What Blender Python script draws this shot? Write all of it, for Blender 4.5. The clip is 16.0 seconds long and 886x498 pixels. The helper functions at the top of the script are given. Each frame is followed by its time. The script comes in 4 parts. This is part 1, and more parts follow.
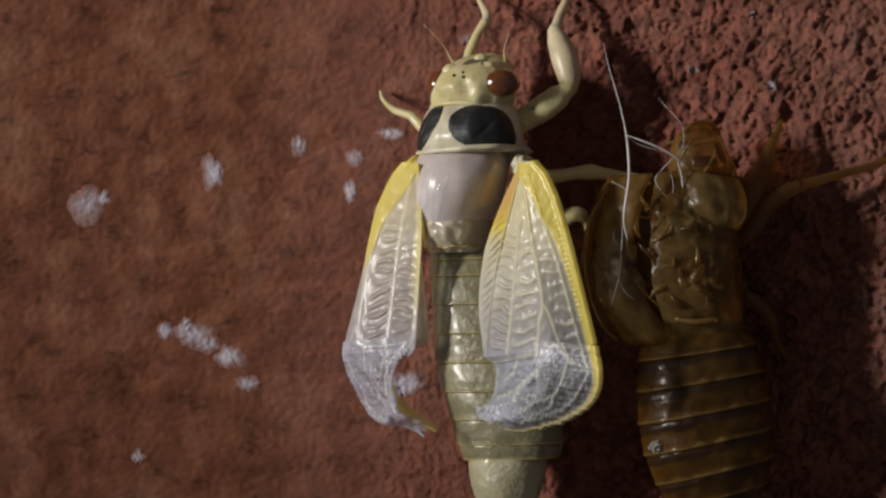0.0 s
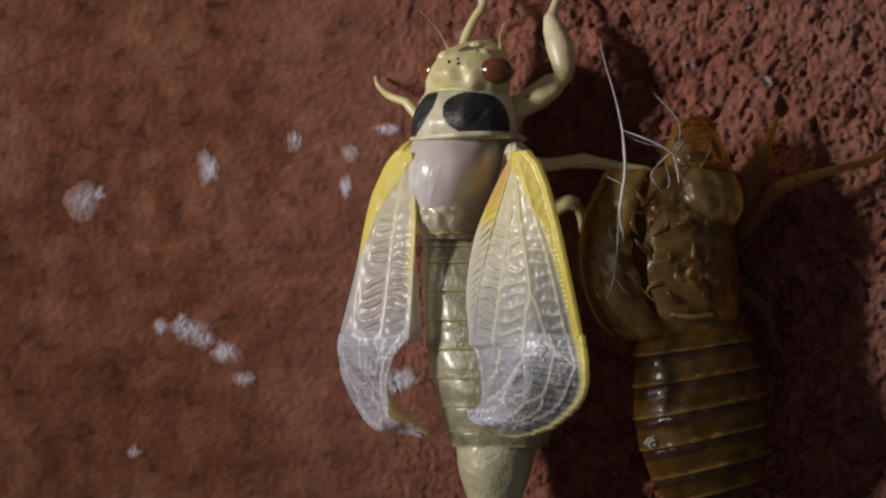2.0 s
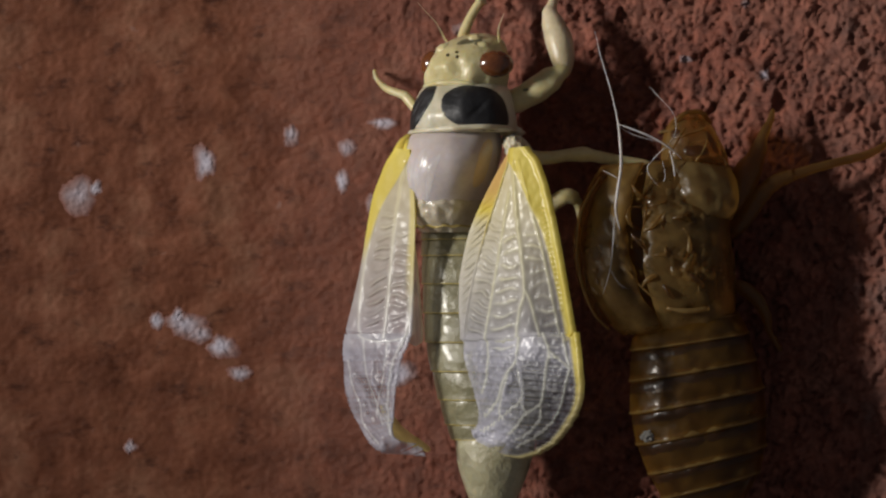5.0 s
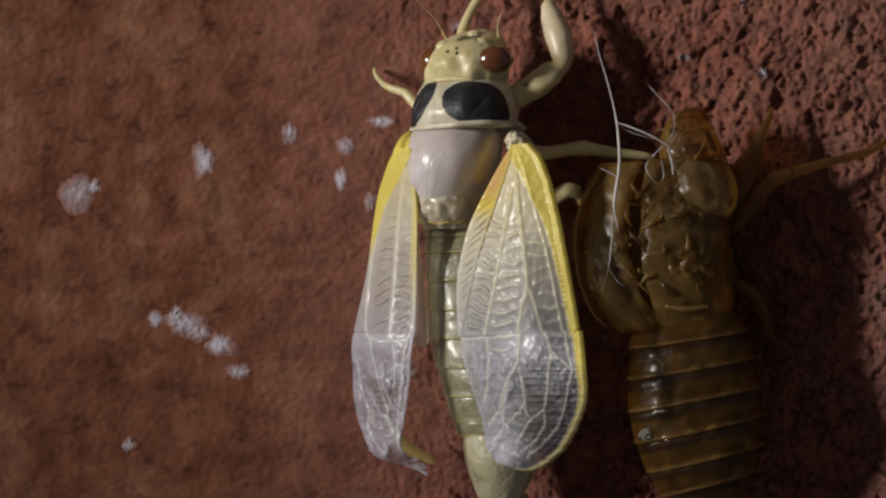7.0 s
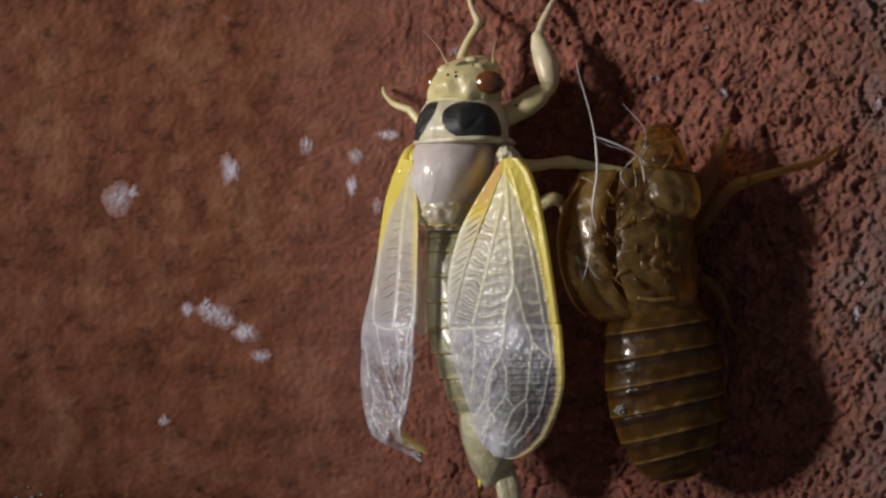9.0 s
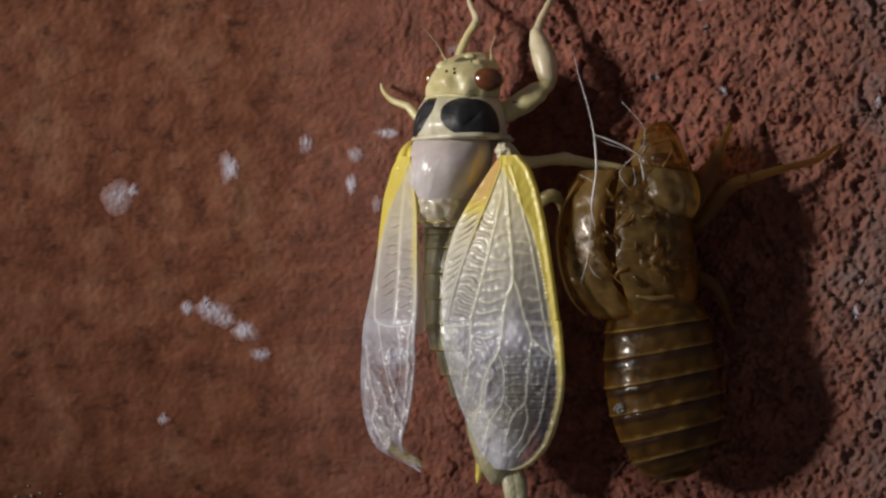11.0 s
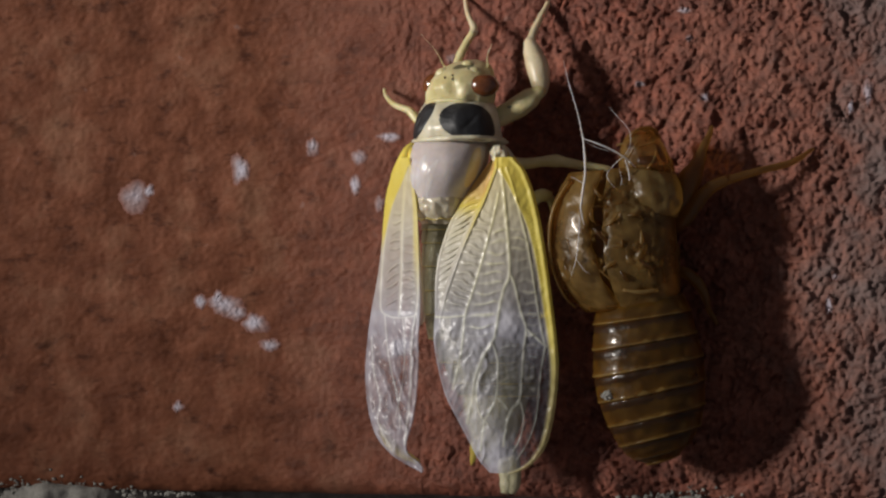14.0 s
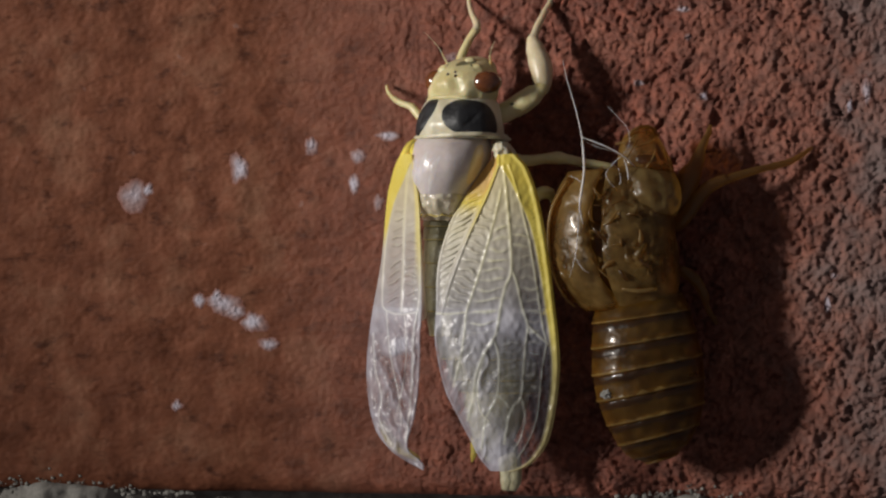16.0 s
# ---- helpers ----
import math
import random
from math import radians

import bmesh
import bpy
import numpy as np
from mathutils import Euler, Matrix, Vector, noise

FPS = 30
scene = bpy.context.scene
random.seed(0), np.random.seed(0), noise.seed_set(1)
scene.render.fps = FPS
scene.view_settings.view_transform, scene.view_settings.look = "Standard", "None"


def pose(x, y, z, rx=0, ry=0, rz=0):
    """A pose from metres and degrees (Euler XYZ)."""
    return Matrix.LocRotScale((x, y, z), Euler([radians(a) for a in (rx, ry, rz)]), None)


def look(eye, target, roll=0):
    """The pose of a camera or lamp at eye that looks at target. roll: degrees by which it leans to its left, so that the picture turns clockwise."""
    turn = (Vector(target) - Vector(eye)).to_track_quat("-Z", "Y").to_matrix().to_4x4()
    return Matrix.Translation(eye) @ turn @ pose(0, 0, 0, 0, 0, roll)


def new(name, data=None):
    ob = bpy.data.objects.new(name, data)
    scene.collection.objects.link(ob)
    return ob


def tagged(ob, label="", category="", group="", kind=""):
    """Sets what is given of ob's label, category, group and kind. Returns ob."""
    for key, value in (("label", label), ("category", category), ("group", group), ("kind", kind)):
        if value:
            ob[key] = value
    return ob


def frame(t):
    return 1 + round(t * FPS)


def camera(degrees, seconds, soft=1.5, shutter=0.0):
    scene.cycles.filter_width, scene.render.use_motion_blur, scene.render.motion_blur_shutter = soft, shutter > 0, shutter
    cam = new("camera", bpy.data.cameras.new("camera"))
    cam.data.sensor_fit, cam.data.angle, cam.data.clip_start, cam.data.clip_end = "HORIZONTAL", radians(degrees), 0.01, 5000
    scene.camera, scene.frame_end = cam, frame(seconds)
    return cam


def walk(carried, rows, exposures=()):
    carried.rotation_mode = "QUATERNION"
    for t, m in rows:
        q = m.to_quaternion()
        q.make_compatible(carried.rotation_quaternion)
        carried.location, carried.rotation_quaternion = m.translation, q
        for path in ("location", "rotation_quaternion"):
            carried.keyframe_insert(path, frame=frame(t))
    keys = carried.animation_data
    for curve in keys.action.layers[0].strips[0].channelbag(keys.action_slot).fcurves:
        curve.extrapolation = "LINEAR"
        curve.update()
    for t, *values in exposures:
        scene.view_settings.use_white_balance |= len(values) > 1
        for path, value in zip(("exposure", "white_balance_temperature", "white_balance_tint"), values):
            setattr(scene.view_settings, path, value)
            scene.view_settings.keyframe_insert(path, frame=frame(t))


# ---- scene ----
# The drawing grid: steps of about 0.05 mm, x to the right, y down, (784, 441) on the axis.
STEP = 0.05106e-3
DIST = 0.326
MM = 0.001


def at(x, y, d=0.0):
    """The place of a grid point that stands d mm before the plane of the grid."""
    k = STEP * (DIST - d * MM) / DIST
    return Vector(((x - 784) * k, -d * MM, (441 - y) * k))


def eye(x, y, zoom):
    """The camera's pose, square to the grid, over a grid point at a magnification."""
    p = at(x, y)
    return pose(p.x, -DIST / zoom, p.z, 90, 0, 0)


cam = camera(14, 16.0, soft=2.3)
walk(cam, [
    (0.0, eye(764.7, 412.0, 1.2021)), (0.5, eye(766.2, 413.6, 1.2024)), (1.0, eye(768.1, 414.9, 1.2026)),
    (1.5, eye(768.9, 417.2, 1.2028)), (2.0, eye(770.6, 418.7, 1.2028)), (2.5, eye(771.5, 421.5, 1.2028)),
    (3.0, eye(772.4, 422.7, 1.2029)), (3.5, eye(773.4, 423.7, 1.2030)), (4.0, eye(774.4, 425.1, 1.2032)),
    (6.5, eye(778.0, 429.0, 1.2032)), (7.0, eye(778.4, 429.8, 1.2032)), (7.5, eye(779.5, 430.3, 1.2033)),
    (8.0, eye(780.1, 430.4, 1.2031)), (8.4, eye(780.8, 430.5, 1.2030)), (8.5, eye(781.0, 430.5, 1.2029)),
    (8.6, eye(779.2, 431.8, 1.0624)), (8.7, eye(779.3, 431.9, 1.0624)), (9.0, eye(779.5, 432.3, 1.0624)), (11.5, eye(781.4, 435.6, 1.0626)), (12.0, eye(782.2, 436.3, 1.0625)),
    (12.5, eye(783.0, 437.3, 1.0625)), (13.0, eye(784.2, 437.6, 1.0626)), (13.3, eye(784.4, 437.8, 1.0626)),
    (13.4, eye(783.0, 439.7, 1.0006)), (13.5, eye(783.0, 439.8, 1.0004)), (14.0, eye(783.5, 440.4, 0.9998)),
    (14.5, eye(784.0, 441.0, 1.0)), (15.0, eye(783.8, 441.5, 1.0)), (15.5, eye(785.2, 441.5, 1.0)), (16.0, eye(785.5, 442.2, 1.0))],
     exposures=[(0.0, -0.2), (8.5, -0.2), (8.6, -0.06), (13.3, -0.06), (13.4, 0.0), (16.0, 0.0)])

# ---- world and lamps: night, two small lamps on one torch at the side ----
world = bpy.data.worlds.new("night")
scene.world = world
world.use_nodes = True
world.node_tree.nodes["Background"].inputs[0].default_value = (0.135, 0.125, 0.13, 1)
world.node_tree.nodes["Background"].inputs[1].default_value = 0.70


def torch(p, energy, radius, target=(0.010, 0, 0.020)):
    lamp = bpy.data.lights.new("torch_lamp", "SPOT")
    lamp.energy, lamp.shadow_soft_size, lamp.color = energy, radius, (1.0, 0.95, 0.89)
    lamp.spot_size, lamp.spot_blend = radians(13.4), 1.0
    ob = new("torch_lamp", lamp)
    ob.matrix_world = look(p, target)
    return ob


torch((-0.605, -0.315, 0.16), 13.2, 0.03)
torch((-0.62, -0.305, 0.08), 9.5, 0.03)


# ---- materials ----
def mat(name, rough=0.5):
    m = bpy.data.materials.new(name)
    m.use_nodes = True
    nt = m.node_tree
    b = nt.nodes["Principled BSDF"]
    b.inputs["Roughness"].default_value = rough
    return m, nt, b


def tex_noise(nt, scale, detail=4.0, rough=0.6, kind="Object"):
    co = nt.nodes.new("ShaderNodeTexCoord")
    n = nt.nodes.new("ShaderNodeTexNoise")
    n.inputs["Scale"].default_value, n.inputs["Detail"].default_value, n.inputs["Roughness"].default_value = scale, detail, rough
    nt.links.new(co.outputs[kind], n.inputs["Vector"])
    return n.outputs["Fac"]


def ramp(nt, fac, stops):
    r = nt.nodes.new("ShaderNodeValToRGB")
    while len(r.color_ramp.elements) < len(stops):
        r.color_ramp.elements.new(0.5)
    for e, (pos, c) in zip(r.color_ramp.elements, stops):
        e.position, e.color = pos, (*c, 1) if len(c) == 3 else c
    nt.links.new(fac, r.inputs["Fac"])
    return r.outputs["Color"]


def mix(nt, fac, a, b, how="MIX"):
    n = nt.nodes.new("ShaderNodeMix")
    n.data_type, n.blend_type = "RGBA", how
    for i, v in ((0, fac), (6, a), (7, b)):
        if isinstance(v, (int, float)):
            n.inputs[i].default_value = v
        elif isinstance(v, tuple):
            n.inputs[i].default_value = (*v, 1)
        else:
            nt.links.new(v, n.inputs[i])
    return n.outputs[2]


def bump(nt, b, height, strength, dist):
    n = nt.nodes.new("ShaderNodeBump")
    n.inputs["Strength"].default_value, n.inputs["Distance"].default_value = strength, dist
    nt.links.new(height, n.inputs["Height"])
    nt.links.new(n.outputs["Normal"], b.inputs["Normal"])


def speckled(name, light, dark, scale, rough, relief=0.0, fine=3.0, sss=0.0, coat=0.0):
    """Two tones mixed by noise at two scales, with fine relief."""
    m, nt, b = mat(name, rough)
    c = ramp(nt, tex_noise(nt, scale), [(0.3, dark), (0.7, light)])
    c2 = ramp(nt, tex_noise(nt, scale * fine * 3, 2), [(0.35, (0.95, 0.95, 0.95) if sss else (0.8, 0.8, 0.8)), (0.65, (1, 1, 1))])
    nt.links.new(mix(nt, 1.0, c, c2, "MULTIPLY"), b.inputs["Base Color"])
    if relief:
        bump(nt, b, tex_noise(nt, scale * fine, 5), 0.6, relief * MM)
    if sss:
        b.inputs["Subsurface Weight"].default_value = sss
        b.inputs["Subsurface Radius"].default_value = (1.0, 0.7, 0.4)
        b.inputs["Subsurface Scale"].default_value = 0.0006
    if coat:
        b.inputs["Coat Weight"].default_value, b.inputs["Coat Roughness"].default_value = coat, 0.2
    return m


def brick_material():
    m, nt, b = mat("fired_clay", 0.6)
    big = ramp(nt, tex_noise(nt, 150, 6, 0.65), [(0.30, (0.114, 0.033, 0.019)), (0.5, (0.178, 0.053, 0.031)), (0.72, (0.230, 0.088, 0.056))])
    grain = ramp(nt, tex_noise(nt, 900, 6, 0.7), [(0.30, (0.62, 0.56, 0.55)), (0.5, (1.06, 1.04, 1.03)), (0.72, (1.42, 1.46, 1.5))])
    blotch = ramp(nt, tex_noise(nt, 520, 4, 0.6), [(0.32, (0.62, 0.58, 0.58)), (0.5, (1, 1, 1)), (0.68, (1.3, 1.27, 1.25))])
    co = nt.nodes.new("ShaderNodeTexCoord")
    sep = nt.nodes.new("ShaderNodeSeparateXYZ")
    nt.links.new(co.outputs["Object"], sep.inputs[0])
    # smoothed towards the far end in place of defocus, crumbly towards the near end
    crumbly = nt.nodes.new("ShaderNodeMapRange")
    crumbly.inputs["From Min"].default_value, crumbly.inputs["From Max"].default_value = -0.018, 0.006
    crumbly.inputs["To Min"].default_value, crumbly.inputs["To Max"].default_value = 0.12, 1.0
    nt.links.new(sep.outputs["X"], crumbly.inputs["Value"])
    # the smoothed end is chalky and dull, broken grains glint
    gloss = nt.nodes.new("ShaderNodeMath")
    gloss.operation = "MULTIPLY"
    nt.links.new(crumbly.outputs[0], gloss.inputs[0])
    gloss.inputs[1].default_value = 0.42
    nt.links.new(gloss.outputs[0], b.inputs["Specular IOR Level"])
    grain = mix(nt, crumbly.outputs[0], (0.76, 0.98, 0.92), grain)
    cloud = ramp(nt, tex_noise(nt, 420, 3, 0.55), [(0.30, (0.72, 0.66, 0.64)), (0.5, (0.98, 0.97, 0.96)), (0.70, (1.26, 1.28, 1.30))])
    # soft dark blotches stretched along the brick: pit shading put into the colour
    stretch = nt.nodes.new("ShaderNodeMapping")
    stretch.inputs["Scale"].default_value = (0.55, 1.0, 1.0)
    nt.links.new(co.outputs["Object"], stretch.inputs["Vector"])
    streak = nt.nodes.new("ShaderNodeTexNoise")
    streak.inputs["Scale"].default_value, streak.inputs["Detail"].default_value, streak.inputs["Roughness"].default_value = 640, 3, 0.6
    nt.links.new(stretch.outputs["Vector"], streak.inputs["Vector"])
    pits = ramp(nt, streak.outputs["Fac"], [(0.30, (0.36, 0.34, 0.36)), (0.43, (0.92, 0.92, 0.92)), (0.58, (1.04, 1.04, 1.04)), (0.74, (1.22, 1.24, 1.28))])
    cloud = mix(nt, 1.0, cloud, pits, "MULTIPLY")
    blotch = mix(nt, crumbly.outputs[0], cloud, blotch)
    c = mix(nt, 1.0, mix(nt, 1.0, big, blotch, "MULTIPLY"), grain, "MULTIPLY")
    pale = ramp(nt, tex_noise(nt, 420, 3, 0.5), [(0.70, (0, 0, 0)), (0.78, (1, 1, 1))])
    c = mix(nt, pale, c, (0.22, 0.12, 0.095))
    # mortar smeared over the end of the brick
    add = nt.nodes.new("ShaderNodeMath")
    add.operation = "MULTIPLY_ADD"
    nt.links.new(tex_noise(nt, 160, 6, 0.7), add.inputs[0])
    add.inputs[1].default_value = 0.034
    nt.links.new(sep.outputs["X"], add.inputs[2])
    dust = ramp(nt, add.outputs[0], [(0.038, (0, 0, 0)), (0.062, (0.45, 0.45, 0.45))])
    c = mix(nt, dust, c, (0.20, 0.115, 0.088))
    smear = ramp(nt, add.outputs[0], [(0.0505, (0, 0, 0)), (0.061, (0.8, 0.8, 0.8))])
    c = mix(nt, smear, c, (0.145, 0.118, 0.116))
    nt.links.new(c, b.inputs["Base Color"])
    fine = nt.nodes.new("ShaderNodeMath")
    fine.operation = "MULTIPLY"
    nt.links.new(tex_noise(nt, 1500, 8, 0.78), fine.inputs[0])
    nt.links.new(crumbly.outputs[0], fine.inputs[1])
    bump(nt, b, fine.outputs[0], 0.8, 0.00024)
    return m


def lime_material():
    """Thin chalky splash that fades unevenly to clay, its soft edge imitating defocus."""
    m, nt, b = mat("lime", 0.75)
    n = nt.nodes.new("ShaderNodeAttribute")
    n.attribute_name = "milk"
    k = nt.nodes.new("ShaderNodeMath")
    k.operation = "MULTIPLY"
    nt.links.new(n.outputs["Fac"], k.inputs[0])
    nt.links.new(tex_noise(nt, 380, 2, 0.5), k.inputs[1])
    c = ramp(nt, k.outputs[0], [(0.05, (0.16, 0.055, 0.036)), (0.28, (0.22, 0.14, 0.135)), (0.56, (0.40, 0.37, 0.43))])
    nt.links.new(c, b.inputs["Base Color"])
    bump(nt, b, tex_noise(nt, 1800, 4), 0.6, 0.00015)
    return m


def membrane(name, tint, clear_low, clear_high, rough=0.52):
    """Thin wet wing skin, in part clear: milk tells how cloudy it is, vein and gold where veins and the yellow edge run; gold above 1 turns orange."""
    m, nt, b = mat(name, rough)

    def attribute(key):
        n = nt.nodes.new("ShaderNodeAttribute")
        n.attribute_name = key
        return n.outputs["Fac"]
    cloud = ramp(nt, attribute("milk"), [(0.25, tuple(v * k for v, k in zip(tint, (0.60, 0.61, 0.62)))), (0.6, tuple(v * k for v, k in zip(tint, (0.80, 0.80, 0.82)))), (0.95, tint)])
    c = mix(nt, 1.0, cloud, ramp(nt, tex_noise(nt, 700, 4), [(0.3, (0.88, 0.88, 0.88)), (0.7, (1, 1, 1))]), "MULTIPLY")
    c = mix(nt, attribute("vein"), c, (0.74, 0.75, 0.62))
    gold = ramp(nt, tex_noise(nt, 350, 4), [(0.3, (0.79, 0.63, 0.09)), (0.7, (0.87, 0.74, 0.16))])
    c = mix(nt, attribute("gold"), c, gold)
    over = nt.nodes.new("ShaderNodeMath")
    over.operation, over.use_clamp = "SUBTRACT", True
    nt.links.new(attribute("gold"), over.inputs[0])
    over.inputs[1].default_value = 1.0
    c = mix(nt, over.outputs[0], c, (0.66, 0.36, 0.15))
    nt.links.new(c, b.inputs["Base Color"])
    b.inputs["Coat Weight"].default_value, b.inputs["Coat Roughness"].default_value = 0.35, 0.2
    bump(nt, b, tex_noise(nt, 900, 4), 0.25, 0.0002)
    mr = nt.nodes.new("ShaderNodeMapRange")
    mr.inputs["To Min"].default_value, mr.inputs["To Max"].default_value = clear_low, clear_high
    nt.links.new(attribute("milk"), mr.inputs["Value"])
    tr = nt.nodes.new("ShaderNodeBsdfTransparent")
    tl = nt.nodes.new("ShaderNodeBsdfTranslucent")
    nt.links.new(c, tl.inputs[0])
    ad = nt.nodes.new("ShaderNodeMixShader")
    ad.inputs[0].default_value = 0.3
    nt.links.new(b.outputs[0], ad.inputs[1])
    nt.links.new(tl.outputs[0], ad.inputs[2])
    ms = nt.nodes.new("ShaderNodeMixShader")
    nt.links.new(mr.outputs[0], ms.inputs[0])
    nt.links.new(tr.outputs[0], ms.inputs[1])
    nt.links.new(ad.outputs[0], ms.inputs[2])
    nt.links.new(ms.outputs[0], nt.nodes["Material Output"].inputs["Surface"])
    return m


def husk_material(name, light, dark, clear):
    """Thin horny skin, amber where light passes, with cloudy patches."""
    m, nt, b = mat(name, 0.33)
    tone = mix(nt, 0.55, ramp(nt, tex_noise(nt, 170, 4), [(0.34, dark), (0.64, light)]), ramp(nt, tex_noise(nt, 900, 6), [(0.32, dark), (0.68, light)]))
    nt.links.new(tone, b.inputs["Base Color"])
    b.inputs["Coat Weight"].default_value, b.inputs["Coat Roughness"].default_value = 0.5, 0.12
    bump(nt, b, tex_noise(nt, 420, 3), 0.4, 0.0005)
    tr = nt.nodes.new("ShaderNodeBsdfTransparent")
    tr.inputs[0].default_value = (0.88, 0.70, 0.40, 1)
    tl = nt.nodes.new("ShaderNodeBsdfTranslucent")
    tl.inputs[0].default_value = (0.62, 0.39, 0.115, 1)
    skin = nt.nodes.new("ShaderNodeMixShader")
    skin.inputs[0].default_value = 0.5
    nt.links.new(b.outputs[0], skin.inputs[1])
    nt.links.new(tl.outputs[0], skin.inputs[2])
    ms = nt.nodes.new("ShaderNodeMixShader")
    nt.links.new(ramp(nt, tex_noise(nt, 260, 3), [(0.35, (clear * 0.6,) * 3), (0.65, (min(0.9, clear * 1.4),) * 3)]), ms.inputs[0])
    nt.links.new(skin.outputs[0], ms.inputs[1])
    nt.links.new(tr.outputs[0], ms.inputs[2])
    nt.links.new(ms.outputs[0], nt.nodes["Material Output"].inputs["Surface"])
    return m


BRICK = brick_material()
MORTAR = speckled("mortar", (0.34, 0.33, 0.30), (0.17, 0.16, 0.145), 500, 0.9, 0.25)
LIME = lime_material()
CREAM = speckled("pale_cuticle", (0.70, 0.63, 0.38), (0.50, 0.43, 0.20), 330, 0.40, 0.22, sss=0.55, coat=0.2)
SHIN = speckled("pinkish_limb_skin", (0.68, 0.59, 0.41), (0.48, 0.40, 0.25), 330, 0.42, 0.2, sss=0.5, coat=0.15)
CRINKLE = speckled("crinkled_wet_skin", (0.60, 0.54, 0.44), (0.44, 0.38, 0.26), 500, 0.22, 0.2, sss=0.3, coat=0.8)
COLLAR = speckled("milky_cuticle", (0.66, 0.62, 0.49), (0.52, 0.47, 0.33), 300, 0.38, 0.12, sss=0.35, coat=0.15)
SCUTUM = speckled("pinkish_cuticle", (0.68, 0.62, 0.61), (0.46, 0.39, 0.37), 230, 0.34, 0.08, sss=0.35, coat=0.25)
PEARL = speckled("pearly_cuticle", (0.72, 0.67, 0.66), (0.52, 0.46, 0.44), 300, 0.3, 0.06, sss=0.35, coat=0.4)
FLUSH = speckled("flushed_cuticle", (0.74, 0.60, 0.36), (0.62, 0.48, 0.27), 300, 0.26, 0.05, sss=0.25, coat=0.5)
OLIVE = speckled("soft_abdomen_skin", (0.28, 0.26, 0.155), (0.18, 0.165, 0.095), 500, 0.28, 0.3, sss=0.2, coat=0.4)
PALE_OLIVE = speckled("pale_abdomen_skin", (0.47, 0.44, 0.29), (0.36, 0.33, 0.20), 700, 0.28, 0.3, sss=0.2, coat=0.4)
RIM = speckled("yellow_skin_fold", (0.62, 0.50, 0.16), (0.50, 0.38, 0.10), 700, 0.25, 0.06, coat=0.5)
BLACK = speckled("black_patch", (0.020, 0.021, 0.024), (0.008, 0.008, 0.009), 900, 0.5, 0.12)
EYE = speckled("brown_eye", (0.21, 0.066, 0.015), (0.075, 0.020, 0.006), 420, 0.15, coat=1.0)
DOT = speckled("dark_dot", (0.06, 0.03, 0.012), (0.03, 0.015, 0.01), 900, 0.3)
SMUDGE = speckled("olive_mark", (0.20, 0.19, 0.10), (0.10, 0.095, 0.05), 900, 0.35)
YELLOW = speckled("yellow_wing_edge", (0.86, 0.72, 0.15), (0.78, 0.62, 0.11), 350, 0.25, 0.08, sss=0.2, coat=0.5)
ORANGE = speckled("orange_wing_root", (0.74, 0.46, 0.13), (0.60, 0.38, 0.14), 500, 0.3, 0.1, coat=0.5)
SKIN = membrane("wing_membrane", (0.70, 0.70, 0.80), 0.08, 0.99)
HUSK = husk_material("husk_amber", (0.42, 0.29, 0.10), (0.030, 0.018, 0.007), 0.46)
HUSK_BAND = husk_material("husk_band", (0.19, 0.108, 0.020), (0.024, 0.013, 0.004), 0.38)
HUSK_RIM = husk_material("husk_ridge", (0.42, 0.31, 0.12), (0.09, 0.058, 0.02), 0.30)
HUSK_LIP = husk_material("husk_ring_lip", (0.42, 0.29, 0.085), (0.10, 0.06, 0.02), 0.22)
HUSK_THIN = husk_material("husk_thin", (0.20, 0.125, 0.04), (0.03, 0.018, 0.007), 0.62)
# near black: also paints the shade inside the split thorax
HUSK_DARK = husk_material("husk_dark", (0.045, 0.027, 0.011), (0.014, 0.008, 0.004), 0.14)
HUSK_LEG = husk_material("husk_leg", (0.18, 0.110, 0.034), (0.060, 0.034, 0.011), 0.2)
THREAD = speckled("white_thread", (0.66, 0.63, 0.62), (0.42, 0.39, 0.37), 500, 0.4, 0.05, sss=0.2)


